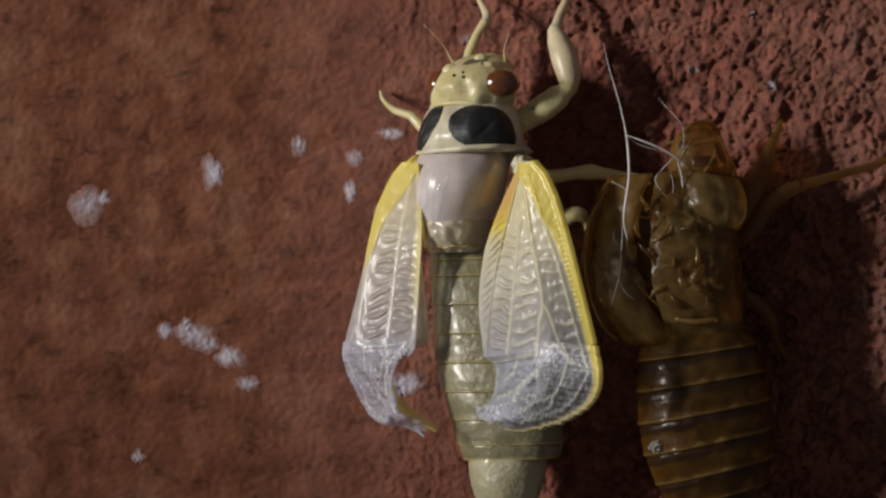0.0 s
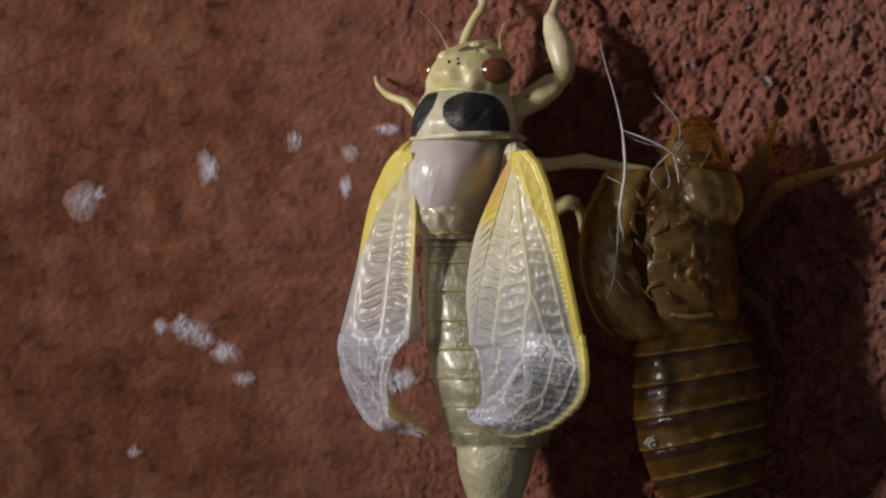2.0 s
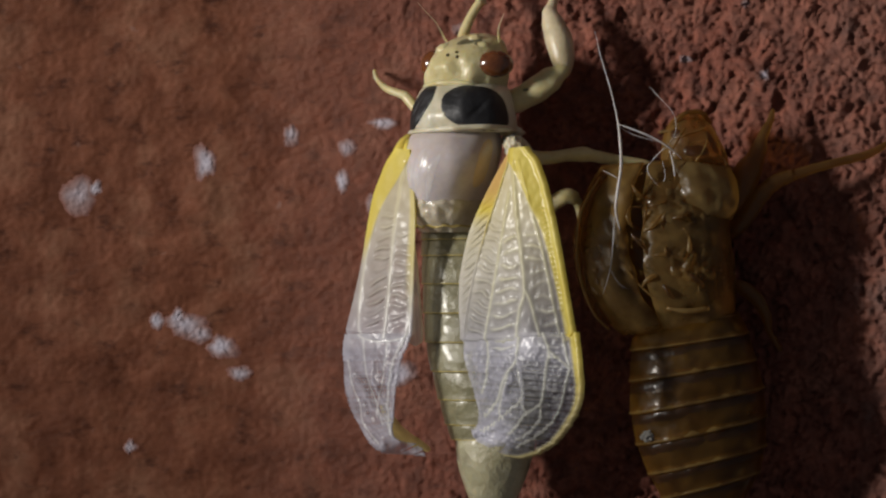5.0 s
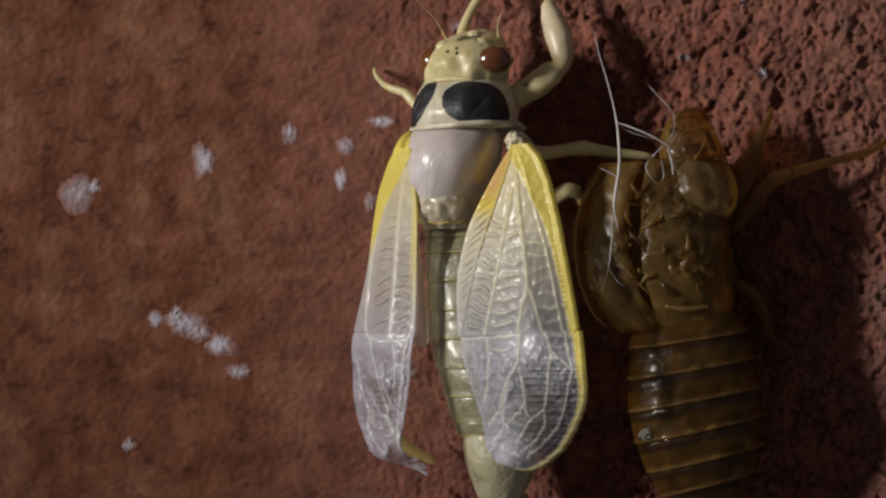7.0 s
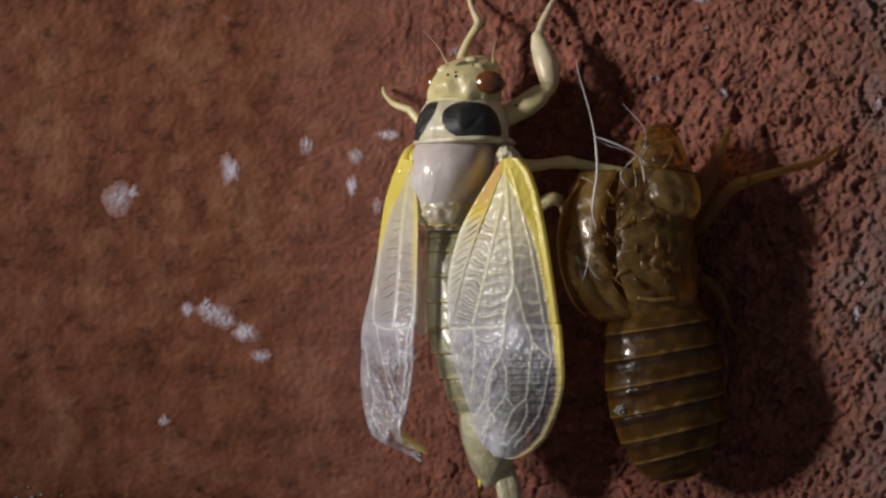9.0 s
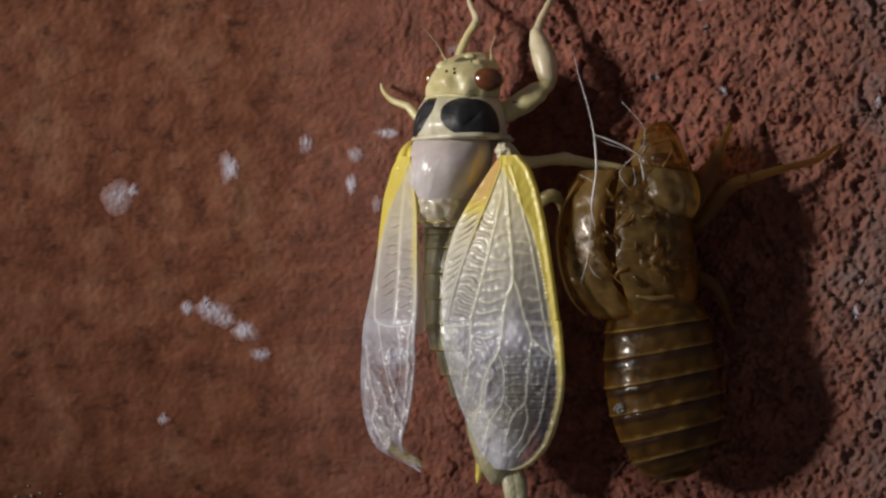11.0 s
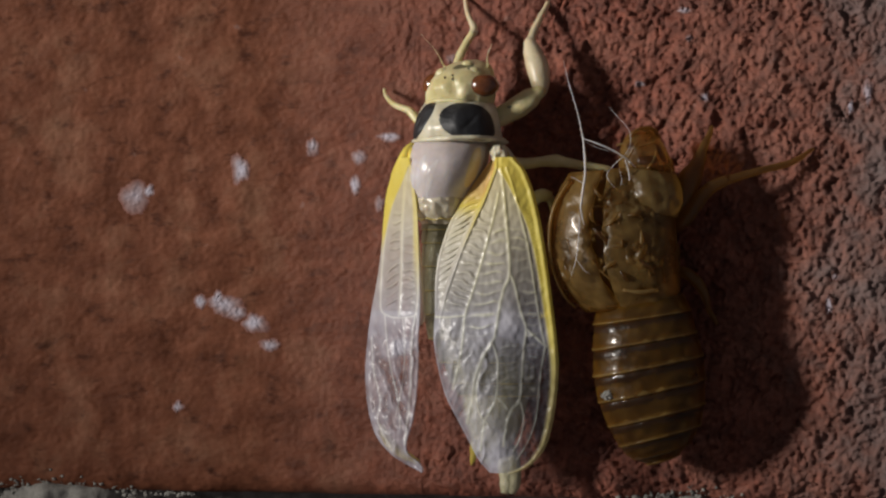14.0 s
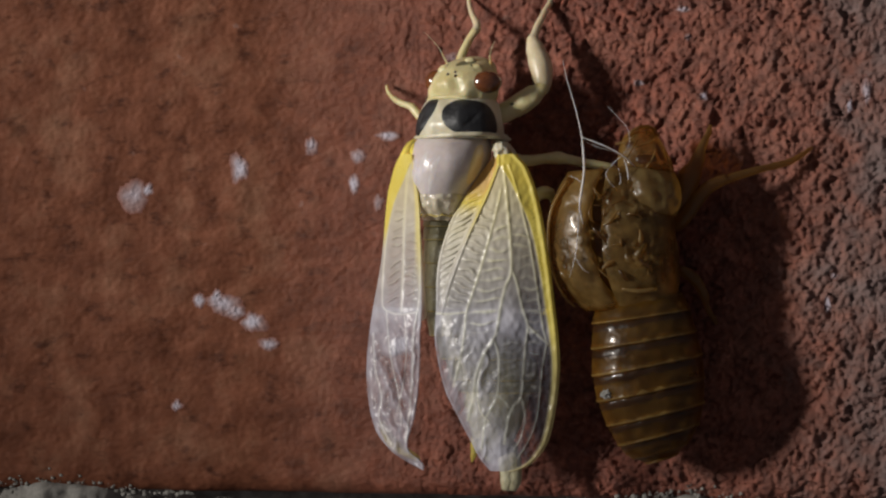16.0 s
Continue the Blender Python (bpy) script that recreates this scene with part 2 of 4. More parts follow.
# ---- mesh helpers ----
class Geo:
    """Collects points and faces of one mesh."""

    def __init__(self):
        self.v, self.f, self.m, self.milk, self.vein, self.gold = [], [], [], [], [], []

    def grid(self, rows, slot=0, close=False, cap=False, milk=None, vein=None, gold=None):
        base, n = len(self.v), len(rows[0])
        for i, r in enumerate(rows):
            for j, p in enumerate(r):
                self.v.append(tuple(p))
                self.milk.append(milk[i][j] if milk else 1.0)
                self.vein.append(vein[i][j] if vein else 0.0)
                self.gold.append(gold[i][j] if gold else 0.0)
        for i in range(len(rows) - 1):
            for j in range(n if close else n - 1):
                k = (j + 1) % n
                self.f.append((base + i * n + j, base + i * n + k, base + (i + 1) * n + k, base + (i + 1) * n + j))
                self.m.append(slot)
        if cap:
            self.f.append(tuple(base + j for j in reversed(range(n))))
            self.f.append(tuple(base + (len(rows) - 1) * n + j for j in range(n)))
            self.m += [slot, slot]
        return self

    def tube(self, points, radii, slot=0, seg=10, flat=1.0):
        """A round limb along points; radii in the same unit; flat squeezes it in y."""
        pts = [Vector(p) for p in points]
        pts, rad = smooth_line(pts, radii)
        rows = []
        for i, p in enumerate(pts):
            d = (pts[min(i + 1, len(pts) - 1)] - pts[max(i - 1, 0)]).normalized()
            a = d.cross(Vector((0, 1, 0)))
            a = a.normalized() if a.length > 1e-6 else Vector((1, 0, 0))
            b = d.cross(a).normalized()
            rad[i] *= 1 + 0.10 * noise.noise(p * 1300)
            rows.append([p + (a * math.cos(t) + b * math.sin(t) * flat) * rad[i] for t in (2 * math.pi * j / seg for j in range(seg))])
        return self.grid(rows, slot, True, True)

    def ball(self, c, r, slot=0, n=16, rough=0.0, seed=0.0):
        rows = []
        for i in range(n + 1):
            a = math.pi * (0.02 + 0.96 * i / n)
            row = []
            for j in range(2 * n):
                t = math.pi * j / n
                d = Vector((math.sin(a) * math.cos(t), math.sin(a) * math.sin(t), math.cos(a)))
                k = 1 + rough * noise.noise(d * 2.2 + Vector((seed, seed, seed)))
                row.append((c[0] + d.x * r[0] * k, c[1] + d.y * r[1] * k, c[2] + d.z * r[2] * k))
            rows.append(row)
        return self.grid(rows, slot, True, True)


def smooth_line(pts, radii, sub=4):
    out, rad = [], []
    for i in range(len(pts) - 1):
        a, b, c, d = pts[max(i - 1, 0)], pts[i], pts[i + 1], pts[min(i + 2, len(pts) - 1)]
        for k in range(sub):
            t = k / sub
            out.append(0.5 * ((2 * b) + (c - a) * t + (2 * a - 5 * b + 4 * c - d) * t * t + (3 * b - a - 3 * c + d) * t ** 3))
            rad.append(radii[i] + (radii[i + 1] - radii[i]) * (t * t * (3 - 2 * t)))
    return out + [pts[-1]], rad + [radii[-1]]


def curve_at(table, t):
    """Values of a table of (t, a, b, ...) at t, with a smooth run between rows."""
    if t <= table[0][0]:
        return table[0][1:]
    for i in range(len(table) - 1):
        if t <= table[i + 1][0]:
            p0, p1, p2, p3 = table[max(i - 1, 0)], table[i], table[i + 1], table[min(i + 2, len(table) - 1)]
            h = p2[0] - p1[0]
            u = (t - p1[0]) / h
            res = []
            for k in range(1, len(p1)):
                m1 = (p2[k] - p0[k]) / max(p2[0] - p0[0], 1e-9) * h
                m2 = (p3[k] - p1[k]) / max(p3[0] - p1[0], 1e-9) * h
                res.append((2 * u ** 3 - 3 * u * u + 1) * p1[k] + (u ** 3 - 2 * u * u + u) * m1 + (3 * u * u - 2 * u ** 3) * p2[k] + (u ** 3 - u * u) * m2)
            return tuple(res)
    return table[-1][1:]


def part(name, geo, mats, parent=None, label="", smooth=True):
    """One mesh object from a Geo, under a thing or under a part."""
    me = bpy.data.meshes.new(name)
    me.from_pydata(geo.v, [], geo.f)
    for m in mats if isinstance(mats, (list, tuple)) else [mats]:
        me.materials.append(m)
    me.polygons.foreach_set("material_index", geo.m)
    if smooth:
        me.polygons.foreach_set("use_smooth", [True] * len(geo.f))
    if min(geo.milk) < 1.0:
        for key, values in (("milk", geo.milk), ("vein", geo.vein), ("gold", geo.gold)):
            me.attributes.new(key, "FLOAT", "POINT").data.foreach_set("value", values)
    me.update()
    ob = new(name, me)
    if parent:
        ob.parent = parent
    return tagged(ob, label)


def thing(name, m, label, category):
    ob = new(name)
    ob.empty_display_size = 0.002
    ob.matrix_world = m
    return tagged(ob, label, category)


# ---- the brick wall: its face turned a little away from the camera ----
WALL = pose(0, 0, 0, 0, 0, -15)


def relief(x, z):
    """Height of the fired clay face in mm at x, z in mm: crumbs with dark clefts, few pits, slow waves."""
    v = Vector((x, z, 3.1))
    # coarse flattens the relief at the far end, imitating lens blur
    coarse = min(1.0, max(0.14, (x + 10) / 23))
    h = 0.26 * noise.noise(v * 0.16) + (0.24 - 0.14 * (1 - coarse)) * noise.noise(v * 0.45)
    w = v + Vector((noise.noise(v * 0.9), noise.noise(v * 0.9 + Vector((9, 4, 2))), 0)) * 0.55
    keep = 0.5 + 0.5 * noise.noise(v * 0.3 + Vector((7, 1, 5)))
    for scale, high in ((0.62, 0.52), (1.35, 0.50), (2.5, 0.26)):
        d, pts = noise.voronoi(w * scale)
        c, off = pts[0] * 5.3, w * scale - pts[0]
        r1, r2 = noise.noise(c), noise.noise(c + Vector((9, 2, 4)))
        rise = 0.9 * max(r1, -0.12) + 2.1 * (off.x * r2 + off.y * r1) - 0.36 * max(0.0, 1 - (d[1] - d[0]) * 7)
        h += high * coarse * rise * (0.35 + 0.65 * keep)
    q = noise.noise(v * 0.62 + Vector((31, 17, 8)))
    if q > 0.46:
        h -= 0.35 * (q - 0.46) * (0.25 + 0.75 * coarse)
    return h + (0.06 + 0.12 * coarse) * noise.noise(v * 2.6)


def brick_geo(x0, x1, z0, z1, xs, zs, rough):
    g, rows, R, face = Geo(), [], 1.6, 0.0
    xs = [x0 - 0.001, *[x for x in xs if x0 < x < x1], x1 + 0.001]
    zs = [z0 - 0.001, *[z for z in zs if z0 < z < z1], z1 + 0.001]
    for z in zs:
        row = []
        for x in xs:
            wob = 0.7 * noise.noise(Vector((x * 0.25, z * 0.25, 11)))
            near = max(0.0, min(x - x0, x1 - x, z - z0, z1 - z) + wob * 0.4)
            drop = 0.0 if near >= R else R - math.sqrt(max(0.0, R * R - (R - near) ** 2))
            skirt = 9.0 if (z < z0 or z > z1 or x < x0 or x > x1) else 0.0
            h = relief(x, z) if rough else 0.3 * noise.noise(Vector((x * 0.2, z * 0.2, 2)))
            row.append((x * MM, -(face + h - drop - skirt) * MM, z * MM))
        rows.append(row)
    return g.grid(rows)


def spread(a, b, step):
    n = max(1, int(round((b - a) / step)))
    return [a + (b - a) * i / n for i in range(n + 1)]


BOTTOM = -22.4
wall = new("wall_brick")
wall.matrix_world = WALL
tagged(wall, "red brick wall with pale mortar joints at night", "wall", kind="structure")
fine_x = sorted(set(spread(-160, -48, 4) + spread(-48, -6, 0.2) + spread(-6, 50, 0.14) + spread(50, 60, 1)))
fine_z = sorted(set(spread(BOTTOM + 0.05, BOTTOM + 2, 0.12) + spread(BOTTOM + 2, 24, 0.15) + spread(24, 38, 2)))
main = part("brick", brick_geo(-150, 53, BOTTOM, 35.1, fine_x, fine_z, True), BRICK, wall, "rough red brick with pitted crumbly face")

low = [(-251, -48), (-38, 165), (-250, -160), (63, 266), (-251, -48), (-38, 165)]
for k, (a, b) in enumerate(low):
    z = (BOTTOM - 67, BOTTOM - 67, BOTTOM, BOTTOM, 45.1, 45.1)[k]
    part("brick", brick_geo(a, b, z, z + 57, spread(a, b, 6)[1:-1], spread(z, z + 57, 4)[1:-1], False), BRICK, wall)


def mortar_geo():
    g, rows = Geo(), []
    for z in sorted(set(spread(-95, BOTTOM - 3, 6) + spread(BOTTOM - 3, BOTTOM + 1.6, 0.25) + spread(BOTTOM + 1.6, 105, 6))):
        row = []
        for x in sorted(set(spread(-255, -48, 10) + spread(-48, 52, 0.35) + spread(52, 270, 10))):
            v = Vector((x, z, 0))
            h = 0.5 * noise.noise(v * 0.9) + 0.25 * noise.noise(v * 2.3)
            lump = 7.0 * math.exp(-((x + 37) / 8.5) ** 2) + 5.8 * math.exp(-((x - 22.5) / 4.5) ** 2) + 1.5 * max(0.0, noise.noise(Vector((x * 0.3, 0.4, 0))))
            low = max(0.0, (z - BOTTOM - 0.1)) * (2.2 + noise.noise(Vector((x * 0.5, 3, 1))))
            row.append((x * MM, (6.5 - h - lump + low) * MM, z * MM))
        rows.append(row)
    return g.grid(rows)


part("mortar", mortar_geo(), MORTAR, wall, "pale grey sandy mortar joint")


def on_wall(x, y, d=0.0):
    """The place, in the wall's own space in mm, at which a grid point lies on the wall."""
    e = Vector((0, -DIST, 0))
    way = at(x, y) - e
    inv = WALL.inverted()
    a, b = inv @ e, inv.to_3x3() @ way
    p = a + b * (-a.y / b.y)
    return p / MM


def speck(x, y, w, h, seed):
    """A flat crusty splash of lime on the brick, also painting mica sparkle."""
    c = on_wall(x, y)
    g, rows = Geo(), []
    for i in range(17):
        r = i / 16
        row = []
        for j in range(56):
            t = 2 * math.pi * j / 56
            k = 1 + 0.45 * noise.noise(Vector((math.cos(t) * 1.2, math.sin(t) * 1.2, seed))) + 0.12 * noise.noise(Vector((math.cos(t) * 4, math.sin(t) * 4, seed)))
            px, pz = c.x + w * 0.5 * r * k * math.cos(t), c.z + h * 0.5 * r * k * math.sin(t)
            up = 0.10 * (1 - r ** 3) - 0.004 + 0.02 * noise.noise(Vector((px * 2.4, pz * 2.4, 1)))
            row.append((px * MM, -(relief(px, pz) + up) * MM, pz * MM))
        rows.append(row)
    return part("lime_mica_spot", g.grid(rows, close=True, milk=[[1 - (i / 16) ** 2] * 56 for i in range(17)]), LIME, wall)


# the four from (1248, 172) to (1210, 18) paint mica sparkle as pale spots
for k, (x, y, w, h) in enumerate([
        (238, 352, 2.0, 2.0), (262, 338, 0.8, 0.9), (425, 297, 1.2, 2.2), (398, 540, 2.2, 1.5), (416, 552, 1.5, 1.0), (385, 528, 1.0, 0.9),
        (353, 534, 1.0, 0.9), (451, 573, 1.7, 1.3), (477, 610, 1.3, 1.0), (712, 612, 2.2, 1.3), (702, 622, 0.9, 0.8), (628, 330, 0.8, 1.2),
        (688, 241, 1.6, 0.7), (552, 262, 0.9, 1.3), (637, 278, 1.0, 0.9), (672, 362, 0.7, 1.2), (1248, 172, 0.9, 1.0), (1132, 148, 1.3, 0.7),
        (1219, 68, 0.7, 0.7), (1210, 18, 1.6, 0.6), (1466, 540, 0.8, 2.4), (1477, 490, 1.0, 0.9), (1535, 160, 1.3, 2.8), (1505, 190, 0.8, 1.6), (800, 104, 1.6, 1.0), (315, 720, 0.7, 0.8)]):
    # far spots are drawn larger, imitating lens blur
    wide = 1.55 if x < 720 else 1.0
    speck(x, y, w * wide, h * wide, k * 3.7)


def mortar_crumbs():
    """Sandy crumbs of mortar that stick to the lower edge of the brick."""
    g = Geo()
    rng = random.Random(4)
    for k in range(420):
        x = rng.gauss(22.5, 4.6) if k % 2 else rng.gauss(-38, 7.5)
        rise = abs(rng.gauss(0, 0.75)) * math.exp(-((x - 22.5) / 6) ** 2 if k % 2 else -((x + 38) / 9) ** 2)
        z = BOTTOM - 0.5 + rise * 0.9 + rng.random() * 0.4
        r = rng.uniform(0.06, 0.26) * (1.3 if rise < 0.5 else 0.8)
        near = max(0.0, z - BOTTOM)
        drop = 0.0 if near >= 1.6 else 1.6 - math.sqrt(max(0.0, 1.6 ** 2 - (1.6 - near) ** 2))
        g.ball((x * MM, -(relief(x, max(z, BOTTOM + 0.2)) - drop + 0.05) * MM, z * MM), (r * MM, r * 0.7 * MM, r * 0.8 * MM), 0, 4, 1.1, k * 1.7)
    return part("mortar_crumbs", g, MORTAR, wall, "pale sandy mortar crumbs on the brick edge")


tagged(mortar_crumbs(), kind="stuff")

# ---- the soft new cicada ----
U = 0.0495  # mm to a grid step where the cicada hangs
LABEL = "pale soft newly moulted cicada clinging to brick, wings unfolding"
CICADA = at(800, 230, 6.7)
cicada = thing("cicada", Matrix.Translation(CICADA), LABEL, "cicada")


def loc(x, y, dy, ox=800, oy=230):
    """A grid point in the animal's own space; dy in mm towards the wall."""
    return ((x - ox) * U * MM, dy * MM, (oy - y) * U * MM)


class Hull:
    """A body part lofted along the body: rows of y, x, dy, half width (grid steps), half depth (mm)."""

    def __init__(self, table, yaw=0.0, square=2.0, tilt=0.0, ox=800, oy=230, crease=0.0, fine=1.0):
        self.table, self.yaw, self.square, self.tilt, self.ox, self.oy, self.crease, self.fine = sorted(table), radians(yaw), square, tilt, ox, oy, crease, fine

    def at(self, a, y, out=0.0):
        """a: angle round the section, 0 towards +x, -90 degrees towards the camera."""
        cx, dy, rx, ry = curve_at(self.table, y)
        c, s = math.cos(a), math.sin(a)
        e = 2.0 / self.square
        u = math.copysign(abs(c) ** e, c) * (rx * U + out)
        w = math.copysign(abs(s) ** e, s) * (ry + out)
        if self.crease:
            w *= 1 + self.crease * noise.noise(Vector((u * 1.1, w * 1.1, y * 0.045)) * self.fine)
        x, d = u * math.cos(self.yaw) - w * math.sin(self.yaw), u * math.sin(self.yaw) + w * math.cos(self.yaw)
        return Vector(loc(cx, y + self.tilt * x / U, dy, self.ox, self.oy)) + Vector((x * MM, d * MM, 0))

    def geo(self, n=22, seg=40, a0=0.0, a1=360.0, slot=0, geo=None):
        y0, y1 = self.table[0][0], self.table[-1][0]
        full = abs(a1 - a0) >= 359.9
        count = seg if full else seg + 1
        rows = [[self.at(radians(a0 + (a1 - a0) * j / seg), y0 + (y1 - y0) * i / n) for j in range(count)] for i in range(n + 1)]
        return (geo or Geo()).grid(rows, slot, full, full)

    def patch(self, a_mid, y_mid, da, dy, out=0.07, n=12, warp=0.0, lean=0.0, groove=None, shear=0.0):
        """A thin raised patch that follows the hull: an oval of angles and heights."""
        rows = []
        for i in range(n + 1):
            r = i / n
            row = []
            for j in range(36):
                t = 2 * math.pi * j / 36
                k = r * (1 + warp * math.cos(2 * t + 0.6))
                sx, sy = math.copysign(abs(math.cos(t)) ** 0.8, math.cos(t)), math.copysign(abs(math.sin(t)) ** 0.8, math.sin(t))
                a, y = a_mid + da * k * sx - shear * k * sy, y_mid + dy * k * (sy + lean * sx)
                o = out * (1 - r ** 8) + 0.004
                if groove:
                    q = math.sin((a - a_mid) / da * 3.1 + (y - y_mid) / dy * 2.2)
                    o -= groove * max(0.0, 1 - 6 * q * q) * (1 - r ** 4)
                row.append(self.at(radians(a), y, o))
            rows.append(row)
        return Geo().grid(rows, close=True)


hind_rings = []  # (ring, height) of the belly


def build_body():
    head = Hull([(196, 812, 0.4, 56, 2.2), (184, 813, 0.1, 60, 2.6), (168, 815, -0.1, 62, 2.8), (150, 817, -0.1, 60, 2.8), (134, 821, 0.0, 54, 2.6), (121, 826, 0.3, 46, 2.2), (112, 831, 0.7, 36, 1.7), (106, 834, 1.0, 22, 1.0), (103, 835, 1.2, 10, 0.4)], -20, 2.3, crease=0.08, fine=1.1)
    hd = part("head", head.geo(44, 80), CREAM, cicada, "pale yellow head")
    for cx, cy, dy, r, lab in ((856, 152, -2.3, (1.38, 1.1, 1.0), "glossy brown compound eye"), (766, 150, -0.1, (0.95, 1.0, 1.05), "glossy brown compound eye")):
        part("eye", Geo().ball(loc(cx, cy, dy), [v * MM for v in r], 0, 18), EYE, hd, lab)
    for a, y, s in ((-103, 138, 0.13), (-92, 134, 0.10), (-90, 141, 0.13)):
        part("ocellus", Geo().ball(head.at(radians(a), y, 0.02), (s * MM, s * MM, s * MM), 0, 8), DOT, hd, "tiny dark simple eye")
    for a, y, r in ((-132, 130, 0.55), (-50, 128, 0.5), (-76, 115, 0.45)):
        part("face_bump", Geo().ball(head.at(radians(a), y, -0.5), (r * 1.3 * MM, r * MM, r * MM), 0, 16, 0.08, a), CREAM, hd)
    part("forehead_mark", head.patch(-88, 117, 11, 6, 0.03, warp=0.3), SMUDGE, hd, "olive smudge on the forehead")
    part("forehead_mark", head.patch(-68, 116, 9, 6, 0.03, warp=-0.3), SMUDGE, hd)
    part("brow_ridge", Geo().tube([head.at(radians(a), 178 + 4 * abs(a + 98) / 50, 0.1) for a in (-150, -130, -110, -90, -70, -55)], [0.08 * MM, 0.16 * MM, 0.2 * MM, 0.2 * MM, 0.16 * MM, 0.06 * MM]), CREAM, hd)
    part("antenna", Geo().tube([loc(866, 126, -0.6), loc(864, 118, -0.9), loc(862, 100, -1.6), loc(870, 78, -2.0)], [0.24 * MM, 0.14 * MM, 0.04 * MM, 0.015 * MM]), CREAM, hd, "thin bristle antenna")
    part("antenna", Geo().tube([loc(790, 121, 0.0), loc(784, 113, -0.2), loc(770, 88, -0.8), loc(744, 60, -1.0)], [0.18 * MM, 0.08 * MM, 0.025 * MM, 0.01 * MM]), CREAM, hd)

    pro = Hull([(176, 812, 0.3, 50, 2.2), (184, 812, -0.2, 62, 2.8), (200, 811, -0.6, 70, 3.2), (222, 810, -0.8, 75, 3.5), (240, 810, -0.8, 78, 3.5), (252, 810, -0.6, 77, 3.4)], -27, 2.2, crease=0.06, fine=0.9)
    pn = part("pronotum", pro.geo(60, 110), COLLAR, cicada, "cream shield behind the head")
    part("black_patch", pro.patch(-48, 217, 43, 34, 0.09, 22, 0.02, 0.12, 0.06, -5), BLACK, pn, "large velvety black patch with grooves")
    part("black_patch", pro.patch(-130, 215, 23, 33, 0.09, 22, -0.03, -0.10, 0.06, 13), BLACK, pn)
    rows = [[pro.at(radians(a), min(252, y + 3 * math.sin(radians(a) * 2)), o) for a in [-205 + 5 * k for k in range(48)]]
            for y, o in ((243, -0.05), (245, 0.16), (249, 0.26), (252, 0.22), (252, -0.2), (252, -0.9))]
    part("collar", Geo().grid(rows), COLLAR, pn, "milky rim of the shield")
    part("shoulder_lobe", Geo().ball(loc(880, 250, -0.7), (0.85 * MM, 0.95 * MM, 0.5 * MM), 0, 16, 0.4, 3), COLLAR, pn)

    scu = Hull([(248, 798, -0.3, 63, 3.0), (262, 797, -0.8, 67, 3.5), (285, 794, -1.1, 68, 3.8), (310, 790, -1.1, 65, 3.8), (330, 787, -0.9, 60, 3.6), (348, 785, -0.6, 53, 3.3), (366, 783, -0.3, 46, 2.9), (382, 783, 0.1, 40, 2.4)], -20, 2.15, crease=0.03, fine=0.6)
    sc = part("mesonotum", scu.geo(40, 80), SCUTUM, cicada, "smooth pinkish grey back plate")
    part("side_flush", scu.patch(-24, 298, 11, 38, 0.010, 8, 0.1), FLUSH, sc, "yellow flush along the side")
    for a, y, da, dy in ((-112, 306, 5, 34), (-92, 318, 4, 38), (-128, 320, 3, 24)):
        part("pale_streak", scu.patch(a, y, da, dy, 0.012, 10, 0.25, shear=4), PEARL, sc, "pale pearly streak")
    cro = Hull([(346, 786, -0.55, 51, 3.25), (356, 785, -0.5, 51, 3.3), (368, 785, -0.45, 48, 3.2), (380, 785, -0.3, 46, 3.0), (390, 786, 0.0, 44, 2.8), (398, 788, 0.3, 42, 2.5)], -20, 2.2, crease=0.07, fine=1.7)
    cr = part("cross_ridge", cro.geo(60, 130), CRINKLE, cicada, "crinkled wet hind edge of the back plate")
    part("ridge_fold", Geo().tube([cro.at(radians(a), 389 + 2 * math.sin(a * 0.2), 0.05) for a in range(-165, -14, 15)], [0.07 * MM] * 11), RIM, cr)

    cuts = [388, 408, 432, 474, 517, 560, 603, 645, 682, 704]
    spine = [(380, 798, 1.0, 50, 2.1), (408, 804, 0.9, 58, 2.5), (480, 818, 0.8, 71, 2.9), (560, 831, 0.9, 81, 3.0), (630, 846, 1.0, 81, 3.0), (680, 856, 1.1, 78, 2.8), (706, 857, 1.2, 69, 2.5)]
    for k in range(9):
        y0, y1 = cuts[k], cuts[k + 1]
        table = []
        for q, grow in ((0, -1.6), (0.12, 0), (0.5, 1.2), (0.86, 1.5), (0.97, 2.3), (1.03, 0.5), (1.06, -3)):
            y = y0 + (y1 - y0) * q
            cx, dy, rx, ry = curve_at(spine, y)
            table.append((y, cx, dy - 1.2 * min(1, max(0, (y - 400) / 220)), rx + grow, ry + grow * U))
        hull = Hull(table, -14, 2.2, crease=0.05)
        seg = part("abdomen_segment", hull.geo(18, 48), OLIVE, cicada, "greenish grey abdomen ring" if k == 0 else "")
        hind_rings.append((seg, 0.5 * (y0 + y1)))
        part("segment_rim", Geo().tube([hull.at(radians(a), y0 + (y1 - y0) * 0.985, 0.0) for a in range(-185, 6, 10)], [0.035 * MM] * 20, seg=6), RIM, seg)
    tail = Hull([(696, 852, 0.0, 58, 2.5), (712, 851, -0.1, 59, 2.6), (745, 849, -0.1, 53, 2.4), (775, 848, 0.0, 43, 2.0), (800, 846, 0.1, 31, 1.5), (822, 844, 0.2, 14, 0.8), (831, 842, 0.2, 6, 0.4)], -14, 2.0, crease=0.08)
    tl = part("abdomen_tip", tail.geo(22, 40), PALE_OLIVE, cicada, "pale yellow tapering tail")
    hind_rings.append((tl, 720))
